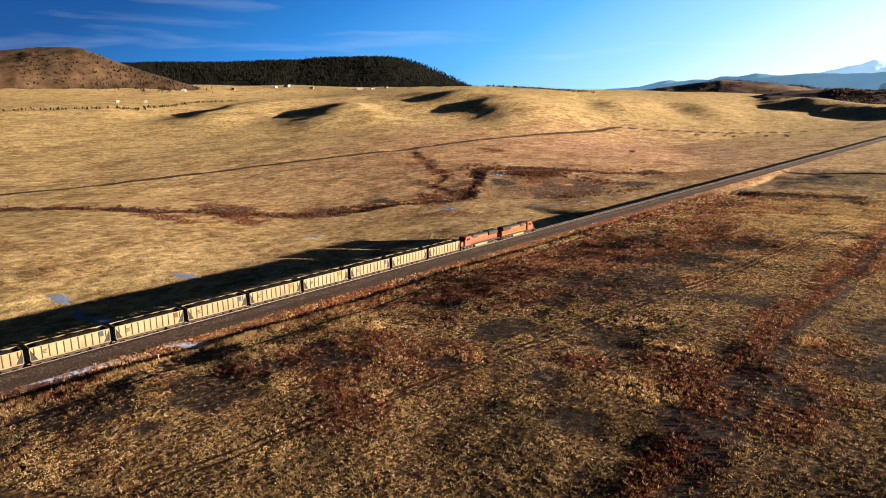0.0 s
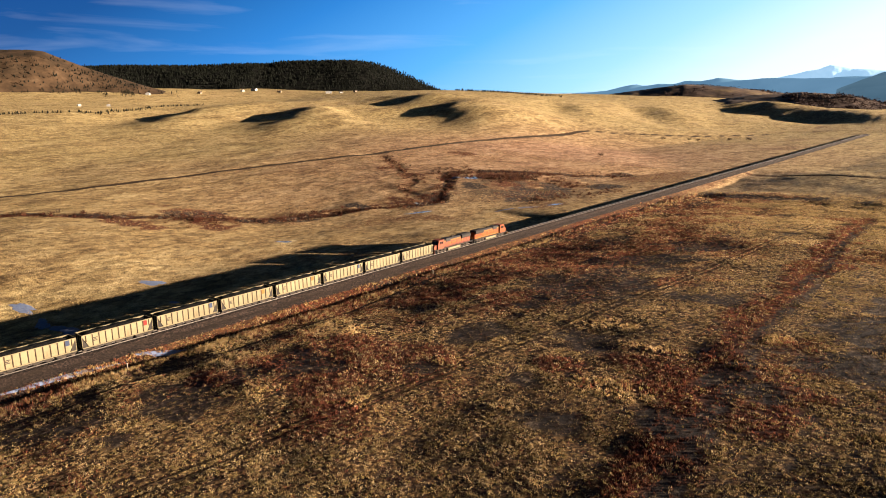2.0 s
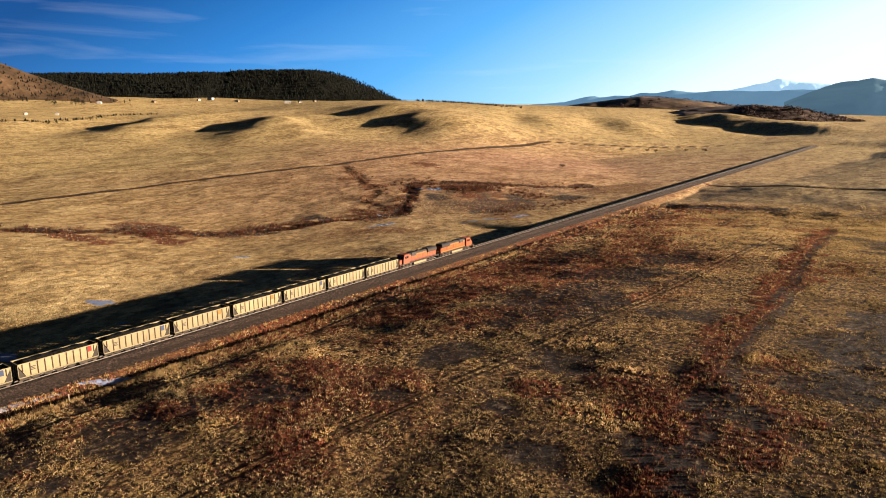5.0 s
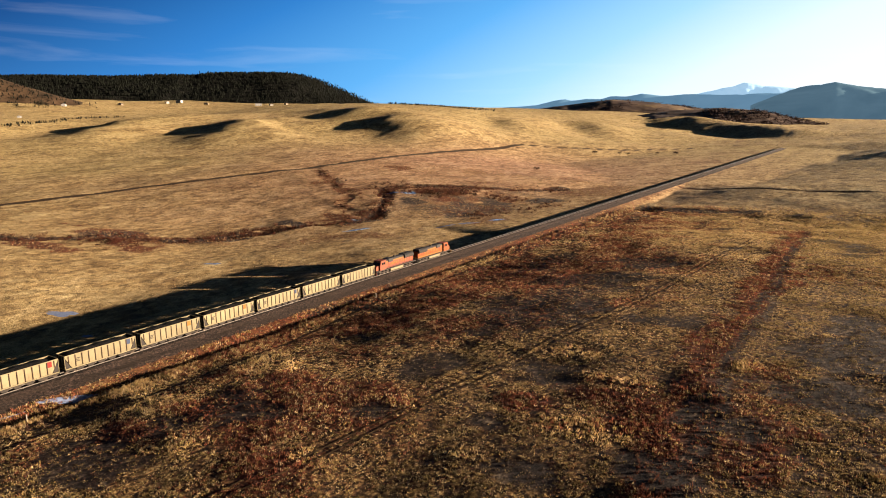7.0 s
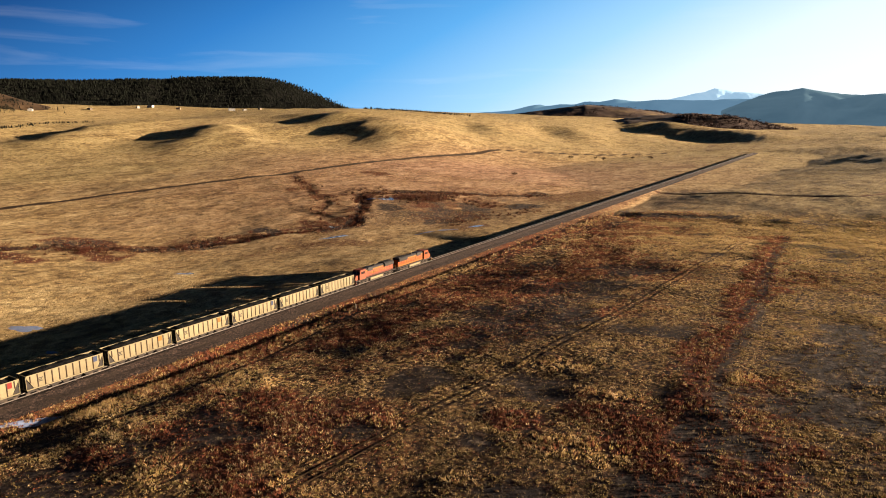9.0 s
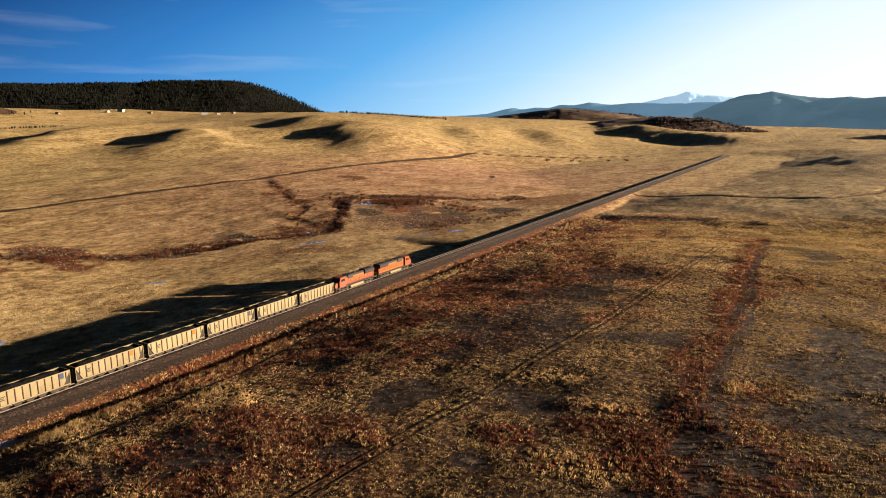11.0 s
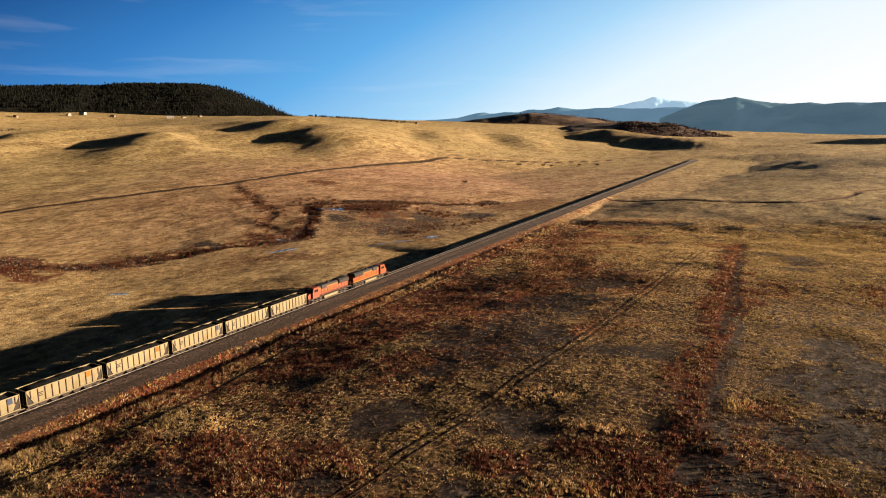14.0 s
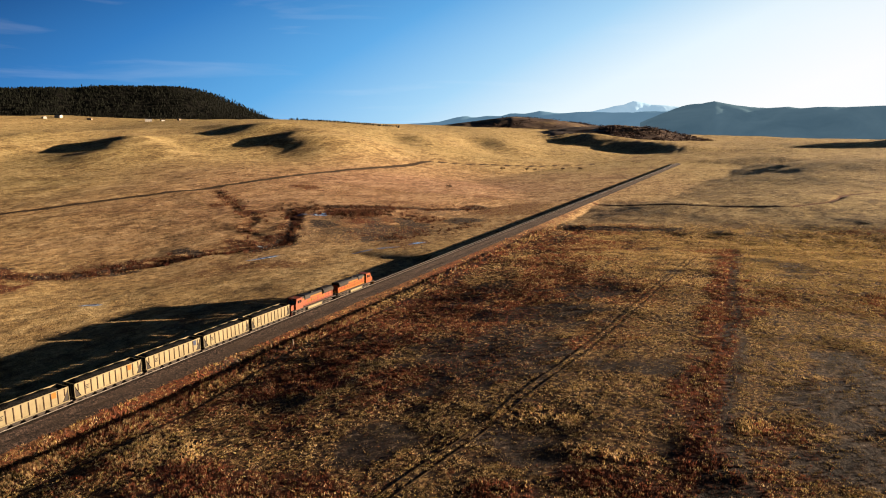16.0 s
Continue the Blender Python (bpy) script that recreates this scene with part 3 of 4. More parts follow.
# ---- far hills and mountains ----
def rise(name, dist, front, back, profile, material, foot, label, rough=0.06, seed=1, steps=150, rows=26, rill=14.0):
    """A long hill: its crest follows bearings and elevations as seen from the flight; it falls to the front and the back."""
    az = np.linspace(profile[0][0], profile[-1][0], steps)
    pa, pe = [p[0] for p in profile], [p[1] for p in profile]
    s = 1 if pa[-1] > pa[0] else -1
    el = np.interp(az * s, np.array(pa) * s, pe)
    crest = HERE.z + dist * np.tan(np.radians(el))
    us = np.concatenate([np.linspace(-1, 0, rows), np.linspace(0, 1, rows // 3)[1:]])
    verts = []
    for u in us:
        d = dist + (u * front if u < 0 else u * back)
        x, y = HERE.x - np.sin(np.radians(az)) * d, HERE.y + np.cos(np.radians(az)) * d
        w = math.cos(u * math.pi / 2) ** 1.4 if u < 0 else math.cos(u * math.pi / 2)
        low = foot - 25 if dist < 4000 else -45
        n_ = (fbm(x, y, front * 0.32, seed, 5) - 0.5) * 2
        z = low + (crest - low) * np.clip(w + n_ * rough * 2.6 * math.sin(min(1, -u if u < 0 else u) * math.pi), 0, 1)
        if abs(u) < 0.02:
            z = z + (value_noise(az * 90, az * 0, 9.0, seed) - 0.5) * dist * 0.0009
        verts += list(zip(x.tolist(), y.tolist(), z.tolist()))
    n = len(az)
    faces = [(i * n + k, i * n + k + 1, (i + 1) * n + k + 1, (i + 1) * n + k) for i in range(len(us) - 1) for k in range(n - 1)]
    ob = new(name, mesh_from(name, verts, faces, material, True))
    tagged(ob, label, "hill" if dist < 4000 else "mountain", kind="structure")
    return ob, np.array(verts)


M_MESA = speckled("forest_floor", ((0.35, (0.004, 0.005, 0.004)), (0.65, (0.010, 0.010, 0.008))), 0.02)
M_BROWN = speckled("scrubby_hillside", ((0.3, (0.035, 0.024, 0.014)), (0.55, (0.085, 0.052, 0.028)), (0.75, (0.16, 0.108, 0.064))), 0.012, 0.95, (1, 1, 2.5), 0.6, 8)
M_SCRUB = speckled("oak_scrub_hillside", ((0.35, (0.07, 0.045, 0.04)), (0.55, (0.15, 0.10, 0.075)), (0.7, (0.36, 0.26, 0.14))), 0.009, 0.95, None, 0.6, 6)
# blue air haze is part of these mountain colours and their glow
M_RANGE = painted_haze_material("far_range", (0.075, 0.15, 0.22), (0.11, 0.20, 0.275), 0.0016, 0.35)
M_PEAK = painted_haze_material("far_snowy_peak", (0.25, 0.40, 0.52), (0.36, 0.50, 0.60), 0.0022, 0.36)
M_NEARRANGE = painted_haze_material("hazy_range", (0.060, 0.112, 0.150), (0.088, 0.150, 0.190), 0.003, 0.3)

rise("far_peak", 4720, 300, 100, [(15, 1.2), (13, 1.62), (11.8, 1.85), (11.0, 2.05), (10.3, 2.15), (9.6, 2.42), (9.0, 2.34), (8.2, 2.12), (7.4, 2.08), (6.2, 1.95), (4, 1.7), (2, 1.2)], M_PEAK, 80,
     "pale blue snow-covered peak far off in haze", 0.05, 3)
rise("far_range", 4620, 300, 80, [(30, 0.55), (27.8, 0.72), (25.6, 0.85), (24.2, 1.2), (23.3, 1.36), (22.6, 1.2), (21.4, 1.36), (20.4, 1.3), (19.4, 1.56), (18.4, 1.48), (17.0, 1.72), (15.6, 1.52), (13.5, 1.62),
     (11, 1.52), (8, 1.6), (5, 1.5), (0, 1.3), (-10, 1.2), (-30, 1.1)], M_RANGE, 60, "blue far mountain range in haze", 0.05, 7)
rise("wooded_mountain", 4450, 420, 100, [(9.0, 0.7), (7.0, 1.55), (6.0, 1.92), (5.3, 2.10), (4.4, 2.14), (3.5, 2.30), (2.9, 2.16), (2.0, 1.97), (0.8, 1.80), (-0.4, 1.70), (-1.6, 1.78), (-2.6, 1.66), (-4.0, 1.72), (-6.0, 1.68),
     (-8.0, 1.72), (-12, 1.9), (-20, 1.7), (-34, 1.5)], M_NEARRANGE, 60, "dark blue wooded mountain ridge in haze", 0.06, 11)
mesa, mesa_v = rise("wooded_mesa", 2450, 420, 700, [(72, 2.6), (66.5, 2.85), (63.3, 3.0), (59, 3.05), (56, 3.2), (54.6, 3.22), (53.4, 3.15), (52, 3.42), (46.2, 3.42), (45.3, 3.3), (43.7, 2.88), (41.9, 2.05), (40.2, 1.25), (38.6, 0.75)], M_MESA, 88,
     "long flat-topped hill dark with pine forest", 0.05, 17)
brown, brown_v = rise("bare_hill", 1950, 330, 500, [(90, 3.2), (80, 3.4), (74.3, 3.72), (72.2, 4.0), (70.1, 4.06), (69.2, 3.95), (68.2, 3.5), (67.2, 3.08), (65.4, 2.42), (63.8, 1.88), (62.4, 1.45), (61, 1.1)], M_BROWN, 70,
     "brown bare-sided hill with pines and patches of snow", 0.07, 23)
knob, knob_v = rise("scrub_hill", 3000, 700, 300, [(32, 0.0), (28.7, 0.28), (26.8, 0.4), (24, 0.75), (21.7, 1.0), (19.4, 1.24), (17.8, 1.15), (16.3, 1.03), (13.2, 0.6), (9.4, 0.1), (7, -0.3)], M_SCRUB, 45, "low hill of dark oak scrub and dry grass", 0.08, 29)


knob2, knob2_v = rise("scrub_hill", 2350, 560, 300, [(21, -0.6), (19.3, -0.35), (18, -0.1), (16, 0.2), (14.0, 0.4), (12.4, 0.45), (11.1, 0.55), (9.4, 0.4), (7.8, 0.2), (5.1, -0.5), (3.5, -0.9)], M_SCRUB, 10, "low rounded hill of dark oak scrub", 0.10, 31)


# ---- train ----
def bogie(parent, y, axles, gap, r, half=1.05):
    """A truck: side frames, bolster and wheelsets."""
    bm = B()
    ext = gap * (axles - 1) / 2
    for x in (-half, half):
        box(bm, x - 0.09, x + 0.09, y - ext - 0.35, y + ext + 0.35, r - 0.12, r + 0.22, 0.05)
    box(bm, -half, half, y - 0.25, y + 0.25, r - 0.1, r + 0.35, 0.03)
    frame_ = part("truck", bm, M_DARK, parent)
    for k in range(axles):
        yy = y - ext + k * gap
        bm = B()
        for x in (-0.78, 0.78):
            disc(bm, x - 0.065, x + 0.065, yy, r, r, 18)
            disc(bm, x + (0.0 if x > 0 else -0.17) - 0.01, x + (0.17 if x > 0 else 0.0) + 0.01, yy, r, r * 0.4, 10)
        disc(bm, -0.78, 0.78, yy, r, 0.09, 8)
        part("wheelset", bm, M_WHEEL, frame_)
    return frame_


def make_locomotive(name, body, front, band, label):
    """A six-axle diesel locomotive; it runs towards +y, its front coupler at y = 0."""
    loco = new(name)
    tagged(loco, label, "locomotive", "train")
    L = 22.3
    bm = prism(B(), [(-L + 0.5, 1.22), (-0.45, 1.22), (-0.45, 1.55), (-L + 0.5, 1.55)], "x", -1.5, 1.5)
    part("underframe", bm, M_DARK, loco)
    # long hood behind the cab, with bevelled roof edges
    sec = [(-0.95, 1.55), (0.95, 1.55), (0.95, 4.05), (0.72, 4.38), (-0.72, 4.38), (-0.95, 4.05)]
    hood = part("long_hood", prism(B(), sec, "y", -L + 1.5, -5.4), body, loco)
    part("hood_roof", prism(B(), [(-0.99, 3.88), (0.99, 3.88), (0.99, 4.08), (0.74, 4.45), (-0.74, 4.45), (-0.99, 4.08)], "y", -L + 1.45, -5.5), M_ROOF, hood, "black roof panel")
    for x in (-0.985, 0.955):
        part("stripe", box(B(), x, x + 0.03, -L + 3.2, -5.6, 3.42, 3.84), M_YELLOW, hood, "yellow stripe")
        part("stripe", box(B(), x, x + 0.03, -L + 1.6, -5.6, 1.62, 1.95), band, hood)
        for i in (0, 1, 2, 4, 5, 6, 7, 8):
            y0 = -16.6 + i * 0.95
            part("letter_bar", box(B(), x - 0.004, x + 0.034, y0, y0 + 0.62, 2.35, 3.05), M_YELLOW, hood)
        for i in range(11):
            y0 = -L + 2.0 + i * 1.45
            part("hood_door", box(B(), x - 0.012, x + 0.042, y0, y0 + 0.07, 1.98, 3.4), M_MAROON, hood)
    # radiator wings at the rear
    part("radiator", prism(B(), [(-1.45, 3.45), (-0.9, 3.1), (0.9, 3.1), (1.45, 3.45), (1.45, 4.2), (1.1, 4.62), (-1.1, 4.62), (-1.45, 4.2)], "y", -L + 1.7, -L + 6.6), M_ROOF, hood, "black radiator housing")
    for x in (-1.49, 1.46):
        part("radiator_grille", box(B(), x, x + 0.03, -L + 2.0, -L + 6.3, 3.5, 4.15), M_DARK, hood)
    for i in range(3):
        part("radiator_fan", rod(B(), (0, -L + 2.7 + i * 1.45, 4.60), (0, -L + 2.7 + i * 1.45, 4.72), 0.62, 18), M_DARK, hood)
    part("blower_housing", box(B(), -1.2, 1.2, -9.6, -7.0, 3.35, 4.55, 0.12), M_ROOF, hood, "black equipment blister")
    part("exhaust_stack", box(B(), -0.32, 0.32, -12.1, -11.2, 4.4, 4.78, 0.05), M_DARK, hood)
    part("rear_face", box(B(), -0.9, 0.9, -L + 1.4, -L + 1.52, 1.6, 3.9, 0.03), front, hood)
    # cab and nose
    cab = part("cab", prism(B(), [(-5.45, 1.55), (-2.35, 1.55), (-2.35, 3.0), (-2.75, 4.15), (-3.0, 4.42), (-5.45, 4.42)], "x", -1.5, 1.5), front, loco)
    part("cab_roof", prism(B(), [(-5.5, 4.38), (-2.95, 4.38), (-2.72, 4.22), (-2.66, 4.28), (-2.9, 4.52), (-5.5, 4.56)], "x", -1.4, 1.4), front, cab)
    for x in (-1.525, 1.505):
        part("side_window", box(B(), x, x + 0.02, -4.9, -4.1, 3.2, 3.95), M_GLASS, cab)
        part("side_window", box(B(), x, x + 0.02, -3.95, -3.2, 3.2, 3.95), M_GLASS, cab)
    for x0, x1 in ((-1.2, -0.12), (0.12, 1.2)):
        bm = B()
        vs = [bm.verts.new(q) for q in ((x0, -2.40, 3.12), (x1, -2.40, 3.12), (x1, -2.68, 3.98), (x0, -2.68, 3.98), (x0, -2.36, 3.12), (x1, -2.36, 3.12), (x1, -2.64, 3.98), (x0, -2.64, 3.98))]
        for q in ((0, 1, 2, 3), (7, 6, 5, 4), (0, 4, 5, 1), (3, 2, 6, 7), (0, 3, 7, 4), (1, 5, 6, 2)):
            bm.faces.new([vs[k] for k in q])
        part("windscreen", bm, M_GLASS, cab)
    nose = part("nose", prism(B(), [(-2.4, 1.55), (-0.95, 1.55), (-0.85, 2.45), (-1.15, 2.95), (-2.4, 3.05)], "x", -0.98, 0.98), front, loco)
    part("nose_band", box(B(), -0.99, 0.99, -0.90, -0.84, 1.7, 2.2), M_YELLOW, nose)
    part("headlight", rod(B(), (0.18, -2.72, 4.25), (0.18, -2.56, 4.25), 0.11, 12), M_WHITE, cab)
    part("headlight", rod(B(), (-0.18, -2.72, 4.25), (-0.18, -2.56, 4.25), 0.11, 12), M_WHITE, cab)
    bm = B()
    rod(bm, (0.4, -3.6, 4.5), (0.4, -3.6, 4.75), 0.05)
    for dy in (-0.1, 0.0, 0.1):
        rod(bm, (0.4 + dy, -3.75, 4.74), (0.4 + dy, -3.3, 4.76), 0.05, 8)
    part("horn", bm, M_GREY, cab)
    # running gear
    tank = prism(B(), [(-1.42, 0.5), (-1.2, 0.32), (1.2, 0.32), (1.42, 0.5), (1.42, 1.22), (-1.42, 1.22)], "y", -14.6, -7.9)
    part("fuel_tank", tank, M_ALU, loco, "pale dusty fuel tank")
    for y in (-5.0, -L + 5.0):
        bogie(loco, y, 3, 1.9, 0.53)
    part("pilot", prism(B(), [(-1.45, 0.25), (1.45, 0.25), (1.5, 1.25), (-1.5, 1.25)], "y", -0.62, -0.42), band, loco)
    part("rear_pilot", prism(B(), [(-1.45, 0.3), (1.45, 0.3), (1.5, 1.25), (-1.5, 1.25)], "y", -L + 0.42, -L + 0.6), M_DARK, loco)
    for y0, y1 in ((-0.45, 0.0), (-L, -L + 0.45)):
        part("coupler", box(B(), -0.13, 0.13, y0, y1, 0.75, 1.02, 0.04), M_DARK, loco)
    for x in (-1.46, 1.46):
        bm = B()
        rod(bm, (x, -L + 0.7, 2.58), (x, -5.5, 2.58), 0.025, 5)
        for i in range(9):
            y = -L + 0.8 + i * 2.0
            rod(bm, (x, y, 1.5), (x, y, 2.58), 0.022, 5)
        part("handrail", bm, M_YELLOW, loco)
    for x in (-1.2, 1.2):
        for z in (0.45, 0.75, 1.05):
            part("step_tread", box(B(), x - 0.3, x + 0.3, -0.95, -0.68, z, z + 0.04), M_DARK, loco)
    return loco


def coal_heap(half, y0, y1, rows=22, cols=8):
    """A long uneven heap of coal, lower towards the sides and the ends."""
    rng = np.random.default_rng(77)
    bm = B()
    grid = []
    for i in range(rows + 1):
        y = y0 + (y1 - y0) * i / rows
        end = min(1.0, (y - y0) / 2.0 + 0.05, (y1 - y) / 2.6 + 0.05)
        line = []
        for k in range(cols + 1):
            u = -1 + 2 * k / cols
            z = 3.36 + 0.30 * min(1.0, end * 1.6) + 0.34 * end * (1 - u * u) ** 0.7 + float(rng.uniform(-0.05, 0.05)) + 0.06 * math.sin(i * 1.1)
            line.append(bm.verts.new((u * half, y, z)))
        grid.append(line)
    for a, b_ in zip(grid, grid[1:]):
        for k in range(cols):
            bm.faces.new((a[k], a[k + 1], b_[k + 1], b_[k]))
    edge = [g[0] for g in grid] + grid[-1][1:] + [g[-1] for g in grid[-2::-1]] + grid[0][-2:0:-1]
    low = [bm.verts.new((v.co.x, v.co.y, 2.9)) for v in edge]
    for k in range(len(edge)):
        j = (k + 1) % len(edge)
        bm.faces.new((edge[k], edge[j], low[j], low[k]))
    bm.faces.new(low)
    return bm


def make_coal_car():
    """An aluminium open-top hopper car with ribbed sides; front coupler at y = 0, running towards +y."""
    car = new("coal_car")
    tagged(car, "loaded weathered aluminium coal hopper car with ribbed sides", "freight car", "coal cars")
    L, W, top = 16.2, 1.56, 3.85
    y0, y1 = -L + 0.62, -0.62
    slope0, slope1 = y0 + 1.35, y1 - 1.35
    for x in (-W, W - 0.05):
        body = part("side_sheet", prism(B(), [(y0 + 0.12, 3.35), (slope0, 1.05), (slope1, 1.05), (y1 - 0.12, 3.35), (y1 - 0.06, top), (y0 + 0.06, top)], "x", x, x + 0.05), M_ALU, car)
    bm = B()
    for ya, yb, s in ((y0, slope0, 1), (y1, slope1, -1)):
        prism(bm, [(ya + 0.12 * s, 3.30), (yb, 1.0), (yb + 0.08 * s, 1.0), (ya + 0.20 * s, 3.30)], "x", -W + 0.05, W - 0.05)
        box(bm, -W + 0.05, W - 0.05, min(ya + 0.08 * s, ya + 0.14 * s), max(ya + 0.08 * s, ya + 0.14 * s), 3.25, top)
    box(bm, -W + 0.05, W - 0.05, slope0, slope1, 1.0, 1.06)
    for k in (-2, 0, 2):
        box(bm, -W + 0.05, W - 0.05, (y0 + y1) / 2 + k * 2.2 - 0.04, (y0 + y1) / 2 + k * 2.2 + 0.04, 3.2, 3.45)
    part("inner_floor", bm, M_ALU_DARK, car)
    part("coal_load", coal_heap(W - 0.06, y0 + 0.3, y1 - 0.3), M_COAL, car, "heaped black coal")
    n = 10
    for x in (-W - 0.11, W):
        for i in range(n + 1):
            y = y0 + 0.75 + (y1 - y0 - 1.5) * i / n
            lo = 1.15 if slope0 < y < slope1 else 2.3
            part("rib", box(B(), x, x + 0.11, y - 0.07, y + 0.07, lo, top - 0.1), M_RIB, body, "side rib with its shadow side painted in dark brown")
        part("top_chord", box(B(), x - 0.01, x + 0.13, y0 - 0.02, y1 + 0.02, top - 0.14, top + 0.04, 0.02), M_ALU, body)
        part("side_sill", box(B(), x - 0.01, x + 0.12, y0 - 0.02, y1 + 0.02, 1.02, 1.22), M_ALU, body)
    for ya in (y0, y1):
        s = 1 if ya == y1 else -1
        bm = B()
        for x in (-W + 0.02, -0.5, 0.5, W - 0.02):
            box(bm, x - 0.05, x + 0.05, ya - 0.05 + 0.02 * s, ya + 0.05 + 0.02 * s, 1.15, top)
        box(bm, -W, W, ya - 0.06, ya + 0.06, top - 0.1, top + 0.03)
        box(bm, -W, W, ya - 0.08, ya + 0.08, 1.02, 1.2)
        part("end_frame", bm, M_ALU, car)
        bm = B()
        for k in range(6):
            rod(bm, (W - 0.1, ya + 0.1 * s, 1.35 + k * 0.4), (W - 0.55, ya + 0.1 * s, 1.35 + k * 0.4), 0.02, 5)
        for x in (W - 0.1, W - 0.55):
            rod(bm, (x, ya + 0.1 * s, 1.2), (x, ya + 0.1 * s, 3.6), 0.025, 5)
        part("ladder", bm, M_GREY, car)
        # solid dark wedge, added to block sun between cars and read as shade
        part("end_brace", prism(B(), [(ya - 0.1 * s, 0.6), (ya - 0.48 * s, 0.6), (ya - 1.25 * s, 1.0), (ya - 0.1 * s, 3.2)], "x", -1.5, 1.5), M_DARK, car)
        part("slope_sheet_plate", prism(B(), [(-W + 0.1, 1.2), (W - 0.1, 1.2), (W - 0.1, 1.35), (-W + 0.1, 1.35)], "y", ya - 0.9 if s > 0 else ya + 0.3, ya - 0.3 if s > 0 else ya + 0.9), M_DARK, car)
    for k in range(5):
        yc = slope0 + 1.7 + k * (slope1 - slope0 - 3.4) / 4
        part("hopper_gate", prism(B(), [(yc - 1.1, 1.05), (yc + 1.1, 1.05), (yc + 0.5, 0.3), (yc - 0.5, 0.3)], "x", -1.3, 1.3), M_DARK, car)
    part("centre_sill", box(B(), -0.2, 0.2, -L + 0.5, -0.5, 0.72, 1.05), M_DARK, car)
    for y in (-2.0, -L + 2.0):
        bogie(car, y, 2, 1.78, 0.46, 1.0)
    for ya, yb in ((-0.5, 0.0), (-L, -L + 0.5)):
        part("coupler", box(B(), -0.12, 0.12, ya, yb, 0.74, 1.0, 0.04), M_DARK, car)
    for k, (z, w) in enumerate(((2.75, 0.95), (2.45, 0.7), (2.15, 0.85))):
        part("letter_bar", box(B(), W + 0.002, W + 0.012, y0 + 2.15, y0 + 2.15 + w, z, z + 0.16), M_DARK, body)
    return car


TRAIN_Y = 0.0      # front coupler of the leading locomotive
lead = make_locomotive("locomotive", M_ORANGE, M_ORANGE, M_YELLOW, "orange diesel locomotive with black roof and yellow stripes leading the train")
lead.matrix_basis = pose(0, TRAIN_Y, 0)
second = make_locomotive("locomotive", M_FADED, M_FADED, M_MAROON, "sun-faded orange diesel locomotive coupled backwards behind the first")
second.matrix_basis = pose(0, TRAIN_Y - 44.6, 0, 0, 0, 180)
first_car = make_coal_car()
cars = [first_car] + [copy_thing(first_car, pose(0, TRAIN_Y - 44.6 - 16.2 * k, 0)) for k in range(1, 16)]
first_car.matrix_basis = pose(0, TRAIN_Y - 44.6, 0)
MARKS = {3: ("blue end panel", M_BLUE, 0.9), 4: ("yellow square", M_YELLOW, 2.1), 5: ("yellow square", M_YELLOW, 2.1), 6: ("blue end panel", M_BLUE, 0.9), 7: ("red end panel", M_RED, 0.9), 8: ("blue end panel", M_BLUE, 0.9)}
for k, (text, mat, off) in MARKS.items():
    ob = part("marking_panel", box(B(), 1.572, 1.585, -0.9 - off - 0.95, -0.9 - off, 2.55, 3.68), mat, cars[k - 1], text)
    cars[k - 1]["label"] = "loaded weathered aluminium coal hopper car with a %s" % text


# ---- plants, built in bulk ----
def bulk(name, verts, loops, starts, tone, material, label, category):
    """One mesh of many small pieces, from arrays."""
    me = bpy.data.meshes.new(name)
    me.vertices.add(len(verts))
    me.vertices.foreach_set("co", np.asarray(verts, np.float32).ravel())
    me.loops.add(len(loops))
    me.loops.foreach_set("vertex_index", np.asarray(loops, np.int32))
    me.polygons.add(len(starts))
    me.polygons.foreach_set("loop_start", np.asarray(starts, np.int32))
    me.update(calc_edges=True)
    me.materials.append(material)
    colour_attribute(me, "tone", np.asarray(tone, np.float32))
    return tagged(new(name, me), label, category, kind="stuff")


def tufts(name, x, y, height, spread, width, tone, blades, rng, label, category="grass", lean=0.6):
    """Tufts of upright, leaning blades: one triangle a blade."""
    n = len(x)
    z = land(x, y) - 0.05
    X, Y, Z = (np.repeat(a, blades) for a in (x, y, z))
    H, S, Wd = (np.repeat(a, blades) for a in (height, spread, width))
    m = n * blades
    a, r = rng.uniform(0, 2 * np.pi, m), np.sqrt(rng.uniform(0, 1, m)) * S
    bx, by = X + np.cos(a) * r, Y + np.sin(a) * r
    t = rng.uniform(0, np.pi, m)
    dx, dy = np.cos(t) * Wd / 2, np.sin(t) * Wd / 2
    h = H * rng.uniform(0.55, 1.15, m)
    tx, ty = bx + np.cos(a) * r * lean + rng.normal(0, 0.12, m) * h, by + np.sin(a) * r * lean + rng.normal(0, 0.12, m) * h
    v = np.empty((m, 3, 3), np.float32)
    v[:, 0] = np.stack([bx - dx, by - dy, Z], 1)
    v[:, 1] = np.stack([bx + dx, by + dy, Z], 1)
    v[:, 2] = np.stack([tx, ty, Z + h], 1)
    tn = np.repeat(tone, blades * 3, 0)
    return bulk(name, v.reshape(-1, 3), np.arange(m * 3), np.arange(m) * 3, tn, M_PLANT, label, category)


def pick(rng, weights, palette):
    """For each row of weights, a colour out of the palette, slightly varied."""
    w = np.cumsum(weights, 1)
    k = (rng.uniform(0, 1, len(w))[:, None] * w[:, -1:] > w).sum(1)
    return np.array(palette)[k] * rng.uniform(0.8, 1.2, (len(w), 1))


